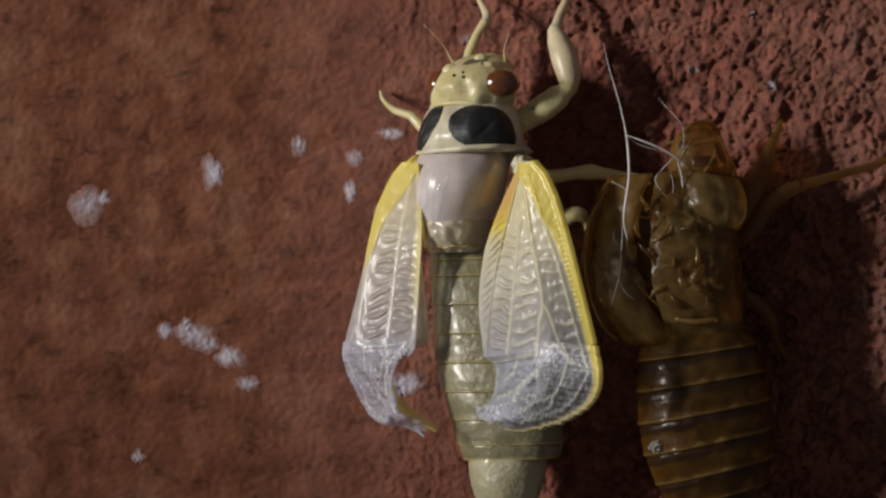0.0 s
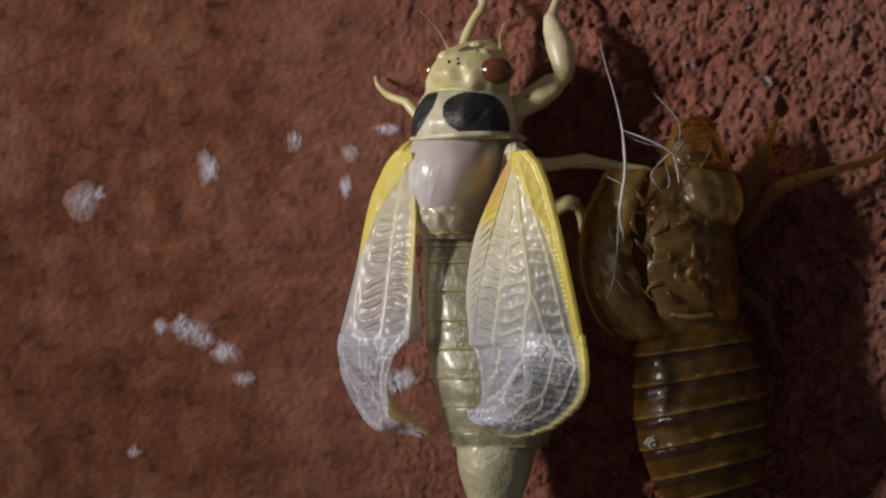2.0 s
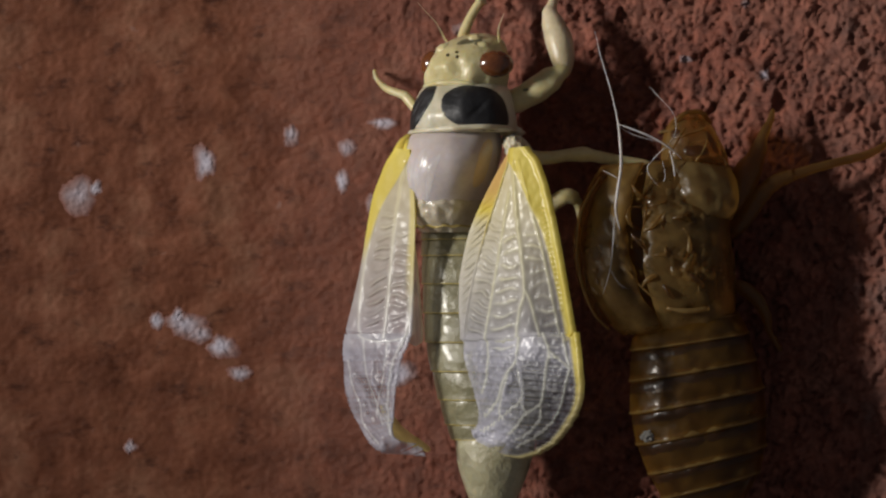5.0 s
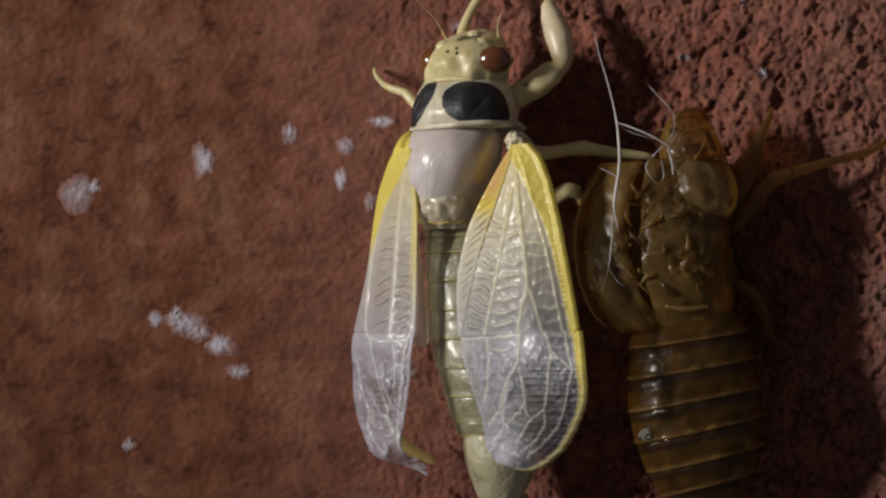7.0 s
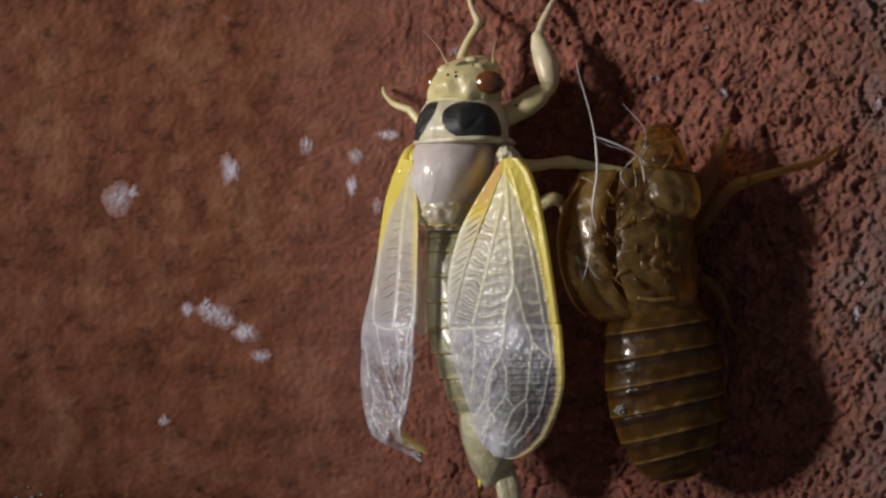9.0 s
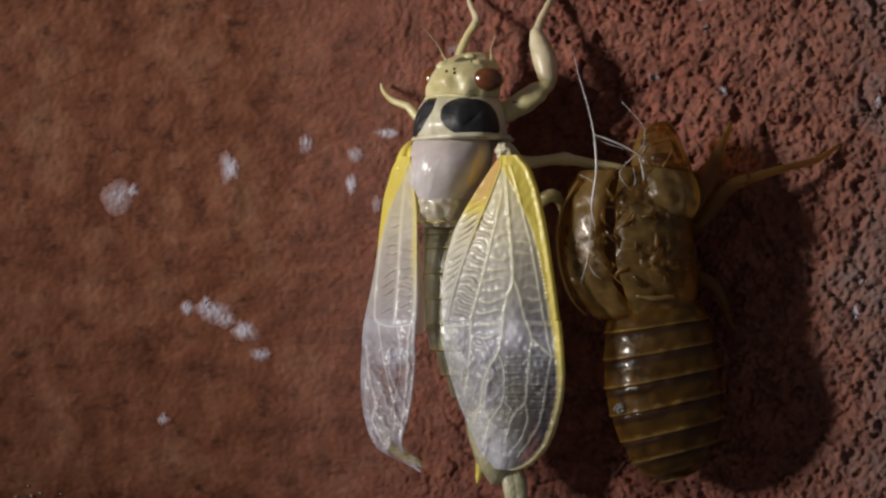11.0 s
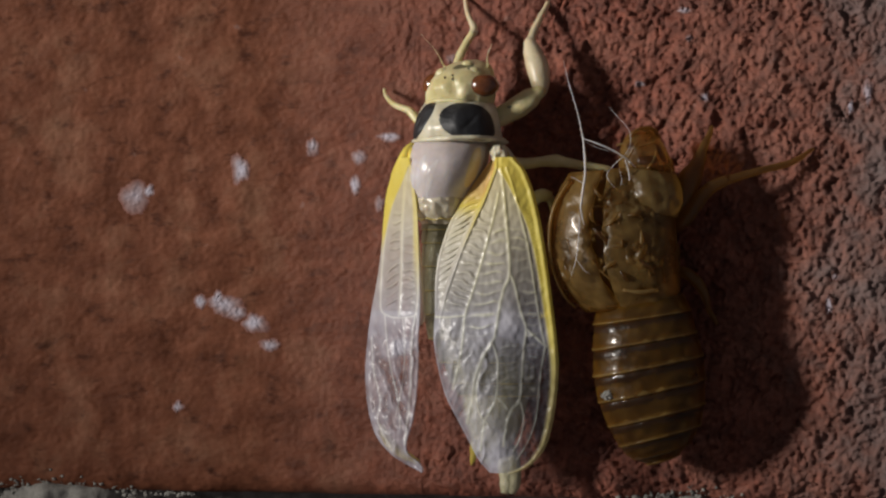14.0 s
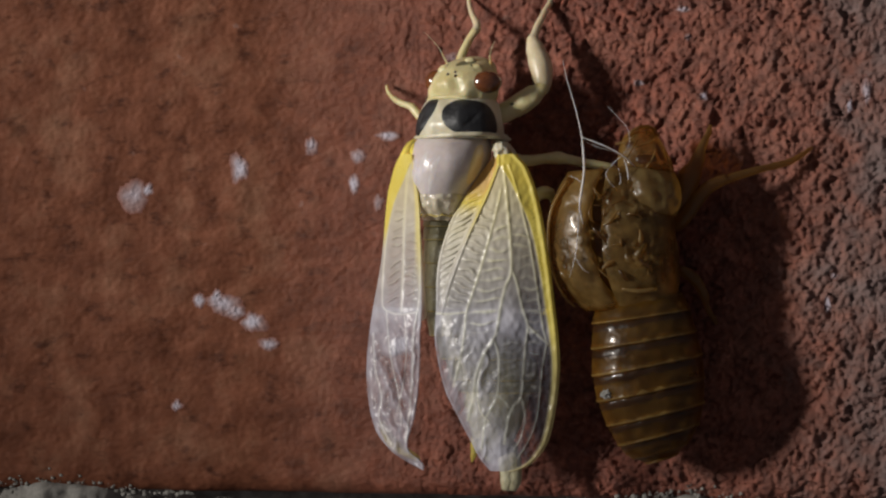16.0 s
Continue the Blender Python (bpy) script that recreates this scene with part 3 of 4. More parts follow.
    part("tail_spur", Geo().tube([loc(843, 765, 0.4), loc(840, 798, 0.2), loc(837, 816, 0.1), loc(834, 829, 0.1)], [0.45 * MM, 0.42 * MM, 0.3 * MM, 0.08 * MM]), YELLOW, cicada, "small yellow spur beside the tail")
    for x in (871, 882):
        part("tail_lobe", Geo().tube([loc(x - 8, 795, 0.0), loc(x, 835, -0.3), loc(x + 1, 860, -0.4), loc(x - 3, 879, -0.4)], [0.6 * MM, 0.78 * MM, 0.66 * MM, 0.36 * MM], flat=0.6), PALE_OLIVE, tl, "whitish tail lobe")


def build_legs():
    def leg(joints, label=""):
        """Each limb: its pieces from hip to claw, rows of x, y, dy, half width."""
        first = None
        for name, rows in joints:
            p = part(name, Geo().tube([loc(x, y, d) for x, y, d, r in rows], [r * U * MM for x, y, d, r in rows], seg=14), SHIN if name in ("foreleg_shin", "foreleg_foot") else CREAM, first or cicada, label if first is None else "")
            first = first or p

    leg([("foreleg_thigh", [(866, 214, 0.6, 15), (888, 204, 0.2, 18), (915, 190, -0.2, 20), (938, 174, -0.5, 18), (954, 162, -0.6, 13), (962, 154, -0.5, 8)]),
         ("foreleg_shin", [(949, 172, -0.2, 7), (957, 160, -0.3, 13), (957, 142, -0.2, 18), (953, 118, 0.2, 20), (945, 92, 0.8, 18), (940, 74, 1.2, 12), (940, 64, 1.4, 7)]),
         ("foreleg_foot", [(941, 70, 1.3, 9), (948, 48, 2.0, 7), (962, 20, 3.0, 6), (974, -4, 4.4, 5), (984, -40, 6.0, 4)])], "thick pale foreleg reaching up the brick")
    leg([("foreleg_thigh", [(806, 122, 2.0, 9), (812, 100, 2.2, 8), (825, 72, 2.4, 7), (838, 52, 2.5, 7)]),
         ("foreleg_shin", [(838, 54, 2.5, 8), (839, 42, 2.9, 7), (832, 26, 3.6, 5), (826, 6, 4.8, 4), (822, -30, 6.6, 3)])], "slender pale foreleg behind the head")
    leg([("left_leg_thigh", [(748, 222, 1.5, 9), (734, 206, 1.8, 8), (722, 192, 2.2, 7)]),
         ("left_leg_shin", [(724, 193, 2.2, 7), (708, 187, 2.8, 6), (694, 180, 3.6, 5), (680, 164, 5.8, 4), (676, 150, 7.6, 3)])], "thin pale leg")
    leg([("midleg_thigh", [(880, 275, 1.2, 11), (905, 287, 1.0, 12), (935, 289, 0.9, 10), (962, 285, 1.0, 9)]),
         ("midleg_shin", [(955, 286, 1.0, 9), (985, 284, 1.0, 12), (1005, 287, 1.0, 9), (1035, 293, 1.0, 8), (1075, 298, 1.0, 6), (1090, 302, 1.3, 4)])], "pale middle leg holding the husk")
    leg([("hindleg_thigh", [(925, 372, 0.8, 9), (942, 356, -0.2, 11), (960, 346, -0.6, 11), (974, 350, -0.4, 10)]),
         ("hindleg_shin", [(968, 347, -0.5, 9), (979, 360, 0.0, 8), (985, 388, 1.0, 7), (990, 420, 2.0, 5)])], "folded pale hind leg")
    part("leg_mark", Geo().ball(loc(903, 189, -0.95), (0.3 * MM, 0.12 * MM, 0.1 * MM), 0, 8), SMUDGE, cicada, "dark smudge on the thigh")


# ---- wings: stiff pieces that slide and unfold: long ones at the root, small crumpled ones at the tip ----
ROWS = (280, 300, 350, 450, 560, 620, 700, 770, 815, 840)  # rows across the full-grown wing, by their height
RIGHT = dict(
    outer=[(280, 910), (290, 918), (300, 927), (325, 938), (350, 946), (400, 957), (450, 965), (500, 972), (550, 978), (600, 984), (650, 987), (700, 984), (750, 977), (790, 966), (815, 950), (828, 936), (836, 921), (840, 908)],
    inner=[(280, 872), (298, 858), (320, 842), (348, 823), (387, 799), (410, 789), (460, 774), (500, 769), (560, 768), (600, 766), (640, 771), (700, 786), (750, 811), (790, 832), (815, 845), (830, 857), (840, 866)],
    # by time: for each row the inner and the outer end, x and y
    grow=[(0.0, (863, 283, 888, 275), (845, 313, 905, 295), (833, 349, 942, 352), (813, 442, 964, 447), (824, 529, 976, 546), (838, 559, 975, 581), (836, 593, 964, 618), (822, 621, 939, 642), (808, 629, 902, 657), (800, 633, 864, 665)),
          (4.0, (865, 282, 891, 277), (848, 313, 908, 296), (819, 350, 934, 350), (792, 449, 958, 449), (803, 551, 970, 551), (810, 583, 972, 599), (821, 629, 968, 645), (823, 666, 946, 684), (813, 677, 913, 711), (807, 678, 876, 718)),
          (8.0, (870, 282, 894, 277), (849, 308, 913, 296), (817, 353, 942, 355), (779, 451, 959, 454), (783, 560, 967, 563), (791, 615, 968, 618), (808, 667, 964, 668), (820, 708, 946, 718), (830, 735, 920, 751), (850, 756, 883, 767)),
          (14.5, (872, 282, 910, 282), (857, 302, 927, 302), (822, 352, 946, 352), (776, 452, 964, 452), (768, 562, 980, 562), (768, 622, 986, 622), (786, 702, 984, 702), (823, 772, 972, 772), (846, 816, 950, 816), (866, 840, 908, 840))],
    side=1, columns=(0.0, 0.5, 1.0), steps=150, rows=(34, 34), most=38, base=-3.2,
    veins=[([(886, 300), (890, 330), (894, 370), (898, 420), (901, 485), (892, 510), (884, 540), (876, 590), (870, 606), (852, 636), (840, 670), (836, 700), (826, 750)], 3.2),
           ([(901, 485), (910, 505), (920, 550), (930, 582), (926, 620), (923, 660), (919, 708), (906, 724), (898, 745), (890, 790)], 3.0),
           ([(930, 582), (945, 596), (966, 614)], 2.6), ([(964, 612), (957, 650), (953, 690), (948, 740), (935, 780), (915, 815)], 2.2),
           ([(870, 606), (878, 630), (880, 660), (877, 704), (866, 730), (856, 750), (850, 800)], 2.2), ([(877, 704), (890, 716), (899, 728)], 1.6),
           ([(919, 708), (926, 740), (920, 775), (908, 800)], 1.8), ([(882, 345), (872, 390), (856, 450), (838, 510), (822, 560), (818, 600), (812, 640), (800, 690)], 2.6),
           ([(768, 562), (790, 563), (820, 560)], 2.0), ([(853, 638), (842, 690), (846, 730), (862, 752)], 1.6),
           ([(896, 300), (908, 335), (918, 372), (934, 440), (946, 515), (956, 580), (964, 614)], 2.4)],
    fold=[(300, 877), (350, 858), (390, 840), (440, 818), (490, 799), (530, 786), (570, 776), (610, 768)],
    # cells with small cross ribs: top, bottom, spacing, slant, inner and outer border, height, bare ribs
    ribs=[(345, 545, 12.5, 0.55, [(340, 826), (450, 780), (560, 772)], [(340, 860), (450, 812), (560, 780)], 0.17, 0.25),
          (375, 560, 14.5, -0.30, [(370, 850), (450, 816), (560, 784)], [(370, 876), (450, 855), (560, 822)], 0.17, 0.3),
          (392, 600, 18.0, 0.05, [(380, 878), (450, 860), (560, 826), (600, 822)], [(380, 892), (450, 898), (560, 880), (600, 870)], 0.10, 1.0),
          (400, 720, 18.5, -0.08, [(390, 900), (450, 904), (560, 926), (720, 925)], [(390, 922), (450, 938), (560, 954), (720, 950)], 0.06, 0.7),
          (600, 720, 15.0, 0.1, [(600, 882), (720, 882)], [(600, 920), (720, 916)], 0.08, 0.45)])
LEFT = dict(
    outer=[(280, 704), (300, 694), (325, 687), (350, 681), (400, 676), (450, 672), (500, 665), (550, 656), (600, 649), (650, 645), (700, 646), (750, 655), (780, 667), (805, 688), (820, 708), (832, 730), (838, 742), (840, 746)],
    inner=[(280, 724), (300, 728), (340, 734), (380, 738), (450, 741), (540, 744), (600, 741), (650, 741), (700, 738), (750, 731), (780, 722), (800, 720), (812, 728), (822, 742), (832, 749), (840, 748)],
    grow=[(0.0, (721, 268, 703, 269), (730, 290, 692, 283), (739, 346, 662, 344), (744, 441, 637, 438), (719, 530, 612, 532), (689, 564, 612, 562), (682, 597, 624, 595), (689, 626, 646, 633), (716, 637, 679, 652), (741, 650, 712, 657)),
          (4.0, (724, 272, 709, 272), (729, 286, 700, 286), (740, 350, 674, 350), (741, 450, 654, 450), (729, 552, 626, 553), (706, 593, 624, 593), (699, 638, 631, 639), (698, 676, 659, 688), (723, 691, 694, 713), (746, 688, 732, 715)),
          (8.0, (725, 279, 712, 279), (728, 298, 700, 298), (738, 351, 678, 350), (743, 451, 662, 450), (727, 560, 636, 558), (722, 609, 634, 607), (716, 662, 635, 665), (706, 704, 649, 715), (722, 737, 676, 749), (753, 752, 718, 764)),
          (14.5, (724, 282, 704, 282), (728, 302, 694, 302), (735, 352, 681, 352), (741, 452, 672, 452), (744, 562, 654, 562), (740, 623, 646, 623), (738, 703, 646, 703), (724, 773, 663, 773), (732, 815, 700, 818), (747, 823, 735, 835))],
    side=-1, columns=(0.0, 1.0), steps=84, rows=(38,), base=-2.7,
    veins=[([(718, 300), (714, 350), (711, 400), (710, 450), (709, 500), (706, 560)], 2.4), ([(731, 310), (736, 360), (739, 400), (739, 450), (739, 520), (735, 562), (729, 600), (727, 680), (722, 740), (716, 790)], 2.2),
           ([(690, 370), (680, 420), (674, 480), (672, 530), (676, 556), (706, 565), (736, 560)], 1.8), ([(680, 560), (684, 610), (692, 660), (704, 710), (708, 760)], 1.5),
           ([(656, 600), (660, 660), (672, 710), (668, 750), (690, 795)], 1.6), ([(712, 565), (716, 620), (712, 680), (700, 740)], 1.3)],
    fold=[],
    ribs=[(370, 552, 16.0, 0.55, [(365, 694), (450, 686), (550, 676)], [(365, 712), (450, 708), (550, 704)], 0.22, 0.3),
          (395, 545, 15.5, 0.12, [(390, 714), (450, 713), (550, 710)], [(390, 734), (450, 736), (550, 734)], 0.16, 0.25)])


def step_up(x, a, b):
    """0 below a, 1 above b, smooth between."""
    t = min(1.0, max(0.0, (x - a) / (b - a)))
    return t * t * (3 - 2 * t)


def right_milk(x, y, u):
    """How cloudy the skin is: grey-clear towards the front edge and tip, milky where it is still crumpled."""
    clear = step_up(y, 565, 690) * step_up(x, 848, 905)
    m = 0.78 - 0.16 * step_up(y, 430, 540) - 0.20 * step_up(y, 560, 640) - 0.40 * clear
    m += 0.36 * math.exp(-((x - 884) / 32) ** 2 - ((y - 572) / 22) ** 2) + 0.60 * math.exp(-((x - 882) / 32) ** 2 - ((y - 815) / 46) ** 2)
    return m + 0.10 * (1 - step_up(y, 330, 430)) - 0.30 * step_up(x - 0.12 * y, 834, 850) * step_up(y, 390, 450) * (1 - clear) * (1 - step_up(y, 560, 600))


def left_milk(x, y, u):
    return 0.66 - 0.27 * step_up(y, 560, 620) - 0.10 * step_up(y, 400, 440) * (1 - step_up(y, 530, 570)) + 0.14 * step_up(y, 740, 800)


def right_gold(x, y, u, xo):
    band = curve_at([(280, 60), (310, 48), (350, 40), (400, 28), (450, 23), (550, 19), (650, 16), (750, 15), (840, 14)], y)[0]
    edge = 1 - step_up(xo - x, band - 5, band + 3)
    if x < curve_at(RIGHT["fold"], y)[0] - 3 and y < 420:
        return 0.4 + 1.3 * (1 - step_up(y, 330, 400))
    return max(edge * (1 - 0.35 * step_up(y, 560, 760)), 0.24 + 0.34 * (1 - step_up(y, 300, 500)) - 0.24 * step_up(y, 470, 600), 0.9 * (1 - step_up(abs(x - curve_at(RIGHT["fold"], y)[0]), 2, 6)) * (1 - step_up(y, 360, 500)))


def left_gold(x, y, u, xo):
    edge = 1 - step_up(x - xo, curve_at([(280, 30), (330, 24), (380, 12), (450, 5), (840, 4)], y)[0] - 4, curve_at([(280, 30), (330, 24), (380, 12), (450, 5), (840, 4)], y)[0] + 4)
    return max(edge * (1 - step_up(y, 400, 480)), 0.20 + 0.32 * (1 - step_up(y, 300, 480)) - 0.20 * step_up(y, 470, 590), 0.75 * (1 - step_up(u, 0.08, 0.24)) * (1 - step_up(y, 420, 560)))


RIGHT.update(milk=right_milk, gold=right_gold, slope=[(280, -0.16), (840, -0.16)])
LEFT.update(milk=left_milk, gold=left_gold, slope=[(280, -1.1), (450, -1.1), (560, -0.85), (640, -0.6), (840, -0.5)])


def wing_lines(w):
    """The veins of the full-grown wing as short straight runs: ends, half width, height."""
    runs = []
    for line, r in w["veins"]:
        pts, _ = smooth_line([Vector((x, y, 0)) for x, y in line], [1] * len(line), 4)
        runs += [(a.x, a.y, b.x, b.y, r, 0.030 * r) for a, b in zip(pts, pts[1:])]
    return np.array(runs)


def on_lines(runs, x, y):
    """Height in mm and weight of the veins at many points of a row."""
    ax, ay, bx, by, r, h = (c[None, :] for c in runs.T)
    x = x[:, None]
    dx, dy = bx - ax, by - ay
    t = np.clip(((x - ax) * dx + (y - ay) * dy) / (dx * dx + dy * dy + 1e-9), 0, 1)
    q = np.exp(-((x - ax - t * dx) ** 2 + (y - ay - t * dy) ** 2) / (r * r))
    return (h * q).max(axis=1), q.max(axis=1)


def rib_height(w, x, y):
    """Wavy cross ribs in the cells: height in mm and how bare their crests are."""
    high, bare = 0.0, 0.0
    for y0, y1, step, slant, lo, hi, amp, pale in w["ribs"]:
        if not y0 < y < y1:
            continue
        a, b = curve_at(lo, y)[0], curve_at(hi, y)[0]
        if not a < x < b:
            continue
        k = (x - a) / (b - a)
        fade = min(1.0, 5 * k * (1 - k)) * min(1.0, (y - y0) / 14, (y1 - y) / 14)
        n = noise.noise(Vector((x * 0.03, y * 0.02, step)))
        wave = math.cos(2 * math.pi * (y + slant * (x - a) + 7 * n + 1.5 * math.sin(k * 6 + y * 0.1)) / step)
        size = 0.65 + 0.6 * noise.noise(Vector((x * 0.02, y * 0.045, step + 4)))
        crest = max(0.0, 0.5 + 0.5 * wave) ** 2.4
        high += amp * fade * size * (1.5 * crest - 0.5)
        bare = max(bare, pale * crest ** 2 * fade * size)
    return high, bare


def wing_fields(w):
    """The full-grown wing as a sheet of points: grid x, y, depth in mm, and milk, vein, gold at each."""
    s = w["side"]
    runs, n = wing_lines(w), w["steps"]
    ys = np.linspace(280, 840, 421)
    sheet = []
    for y in ys:
        xi, xo = curve_at(w["inner"], y)[0], curve_at(w["outer"], y)[0]
        us = np.linspace(0, 1, n + 1)
        xs = xi + (xo - xi) * us
        vh, vq = on_lines(runs, xs, y)
        wide = abs(xo - xi)
        slope = curve_at(w["slope"], y)[0]
        f = (y - 280) / 560
        crumple = step_up(y, 540, 620)
        row = []
        for u, x, h, q in zip(us, xs, vh, vq):
            v = Vector((x * 0.05, y * 0.032, 4.0 + s))
            inward = 1.0 if s < 0 else 1 - 0.75 * step_up(x, 850, 890)
            warp = Vector((x + 14 * noise.noise(v * 0.8), y + 14 * noise.noise(v * 0.8 + Vector((5, 3, 1))), 0))
            crease = abs(noise.noise(Vector((warp.x * 0.036 + 0.014 * warp.y * s, warp.y * 0.015, 2.0 + s))))
            small = abs(noise.noise(Vector((warp.x * 0.085, warp.y * 0.055, 7.0 + s))))
            wrinkle = crumple * inward * (0.42 * (0.25 - crease) + 0.07 * (0.2 - small)) + 0.05 * noise.noise(v * 2.2) * (1 + crumple)
            rh, rb = rib_height(w, x, y)
            if s > 0 and 365 < y < 520:
                # small beads along the yellow edge
                rh += 0.07 * max(0.0, math.cos(y * 0.85)) ** 3 * math.exp(-((xo - x - 17) / 2.6) ** 2)
            high = (h * (0.8 if s > 0 else 0.6) + rh + wrinkle) * min(1.0, 8 * u * (1 - u) + 0.25)
            tone = w["gold"](x, y, u, xo)
            gold = min(1.0, tone)
            rim = 0.24 * math.exp(-((abs(xo - x) - 5) / 6.0) ** 2) * (1.0 if s > 0 else 0.4)
            rim += 0.08 * math.exp(-((abs(x - xi) - 2) / 2.5) ** 2)
            if w["fold"] and y < 610:
                side_of = x - curve_at(w["fold"], y)[0]
                high -= 0.48 * (1 - step_up(side_of, -8, 2)) * (1 - step_up(y, 520, 610))
                rim += 0.16 * math.exp(-(side_of / 2.8) ** 2) * (1 - step_up(y, 520, 610))
            dome = (0.95 if s > 0 else 0.5) * math.sin(math.pi * u) ** 0.8 * min(1, 0.3 + wide / 200)
            d = w["base"] - 0.45 * f + slope * (x - xi) * U - dome - high - rim - 0.10 * gold
            peak = max(0.0, min(1.0, 0.5 + 3.2 * wrinkle)) * crumple * inward
            milk = w["milk"](x, y, u) + 0.34 * (peak - 0.4 * crumple * inward) + 0.10 * noise.noise(v * 1.7)
            milk = min(0.99, max(0.02, milk + 0.32 * q + 0.4 * gold + 0.8 * rim + rb * 0.4))
            row.append((x, y, d, milk, min(1.0, 0.75 * q * (1.0 if s > 0 else 0.5) + rb), tone))
        sheet.append(row)
    return np.array(sheet)


def wing_ends(w, v, t):
    """The two ends of a row of the wing at a time: inner x, y and outer x, y."""
    rows = []
    for key in w["grow"]:
        rows.append((key[0], *curve_at([(y, *ends) for y, ends in zip(ROWS, key[1:])], v)))
    return curve_at(rows + [(16.0, *rows[-1][1:])], t)


def piece_pose(w, piece, t):
    """The pose of a piece of the wing at a time: moved and turned as its patch of the wing is, and swung as far as that is narrower."""
    u0, u1, v0, v1, col, row, depth = piece
    now, full = [], []
    for v in (v0, 0.5 * (v0 + v1), v1) if row else (290, 430, 552):
        for u in (u0, 0.5 * (u0 + u1), u1):
            for when, bag in ((t, now), (14.5, full)):
                a, b, c, d = wing_ends(w, v, when)
                bag.append(Vector((a + (c - a) * u, b + (d - b) * u)))
    cn, cf = sum(now, Vector((0, 0))) / 9, sum(full, Vector((0, 0))) / 9
    cross = sum((q - cf).x * (p - cn).y - (q - cf).y * (p - cn).x for p, q in zip(now, full))
    dot = sum((q - cf).dot(p - cn) for p, q in zip(now, full))
    turn = math.atan2(cross, dot)
    p, q = (5, 3) if row else (8, 6)
    rw = (now[p] - now[q]).length / max(1.0, (full[p] - full[q]).length)
    rl = (now[7] - now[1]).length / max(1.0, (full[7] - full[1]).length)
    # a narrower row stands more steeply: the left one falls off outwards like a roof, the right one lifts its front edge
    vm, um = 0.5 * (v0 + v1) if row else 520, 0.5 * (u0 + u1)
    rest = math.atan(curve_at(w["slope"], vm)[0])
    full_wide = (full[p] - full[q]).length / (u1 - u0)
    steep = math.acos(min(1.0, rw * math.cos(rest)))
    if w["side"] < 0:
        swing = -rest - min(radians(58), steep)
        now_up = math.sin(min(radians(58), steep))
    else:
        steep = min(radians(w["most"]), steep) if rw < 1 else -rest
        swing = -steep - rest
        now_up = -math.sin(steep)
    lead = um * full_wide * U / math.cos(rest) * (now_up - math.sin(rest) * w["side"]) + 0.02 * (row % 2) * (rl < 0.97)
    tilt = -radians(4) * step_up(1 - rl, 0.0, 0.25) if v0 > 500 else 0.0
    m = Matrix.Rotation(turn, 4, "Y") @ Matrix.Rotation(swing, 4, "Z") @ Matrix.Rotation(tilt, 4, "X")
    px, py = piece_centre(w, piece)
    ox, oy = px - cf.x, py - cf.y
    c, q = math.cos(turn), math.sin(turn)
    mid = Vector(loc(cn.x + c * ox - q * oy, cn.y + q * ox + c * oy, depth + lead))
    # what stands nearer to the eye is drawn in towards the middle
    near = Vector(loc(784, 441, 0))
    mid.x, mid.z = near.x + (mid.x - near.x) * (1 + lead * MM / 0.29), near.z + (mid.z - near.z) * (1 + lead * MM / 0.29)
    if row == 0:
        # let its lower front corner meet the row below
        far = full[8] - cf
        far.x *= min(1.0 if w["side"] > 0 else 9.0, rw)
        mid.x += 0.7 * (now[8].x - cn.x - (c * far.x - q * far.y)) * U * MM
    return Matrix.Translation(mid) @ m


def piece_centre(w, piece):
    u0, u1, v0, v1 = piece[:4]
    v, u = 0.5 * (v0 + v1), 0.5 * (u0 + u1)
    a, b = curve_at(w["inner"], v)[0], curve_at(w["outer"], v)[0]
    return a + (b - a) * u, v


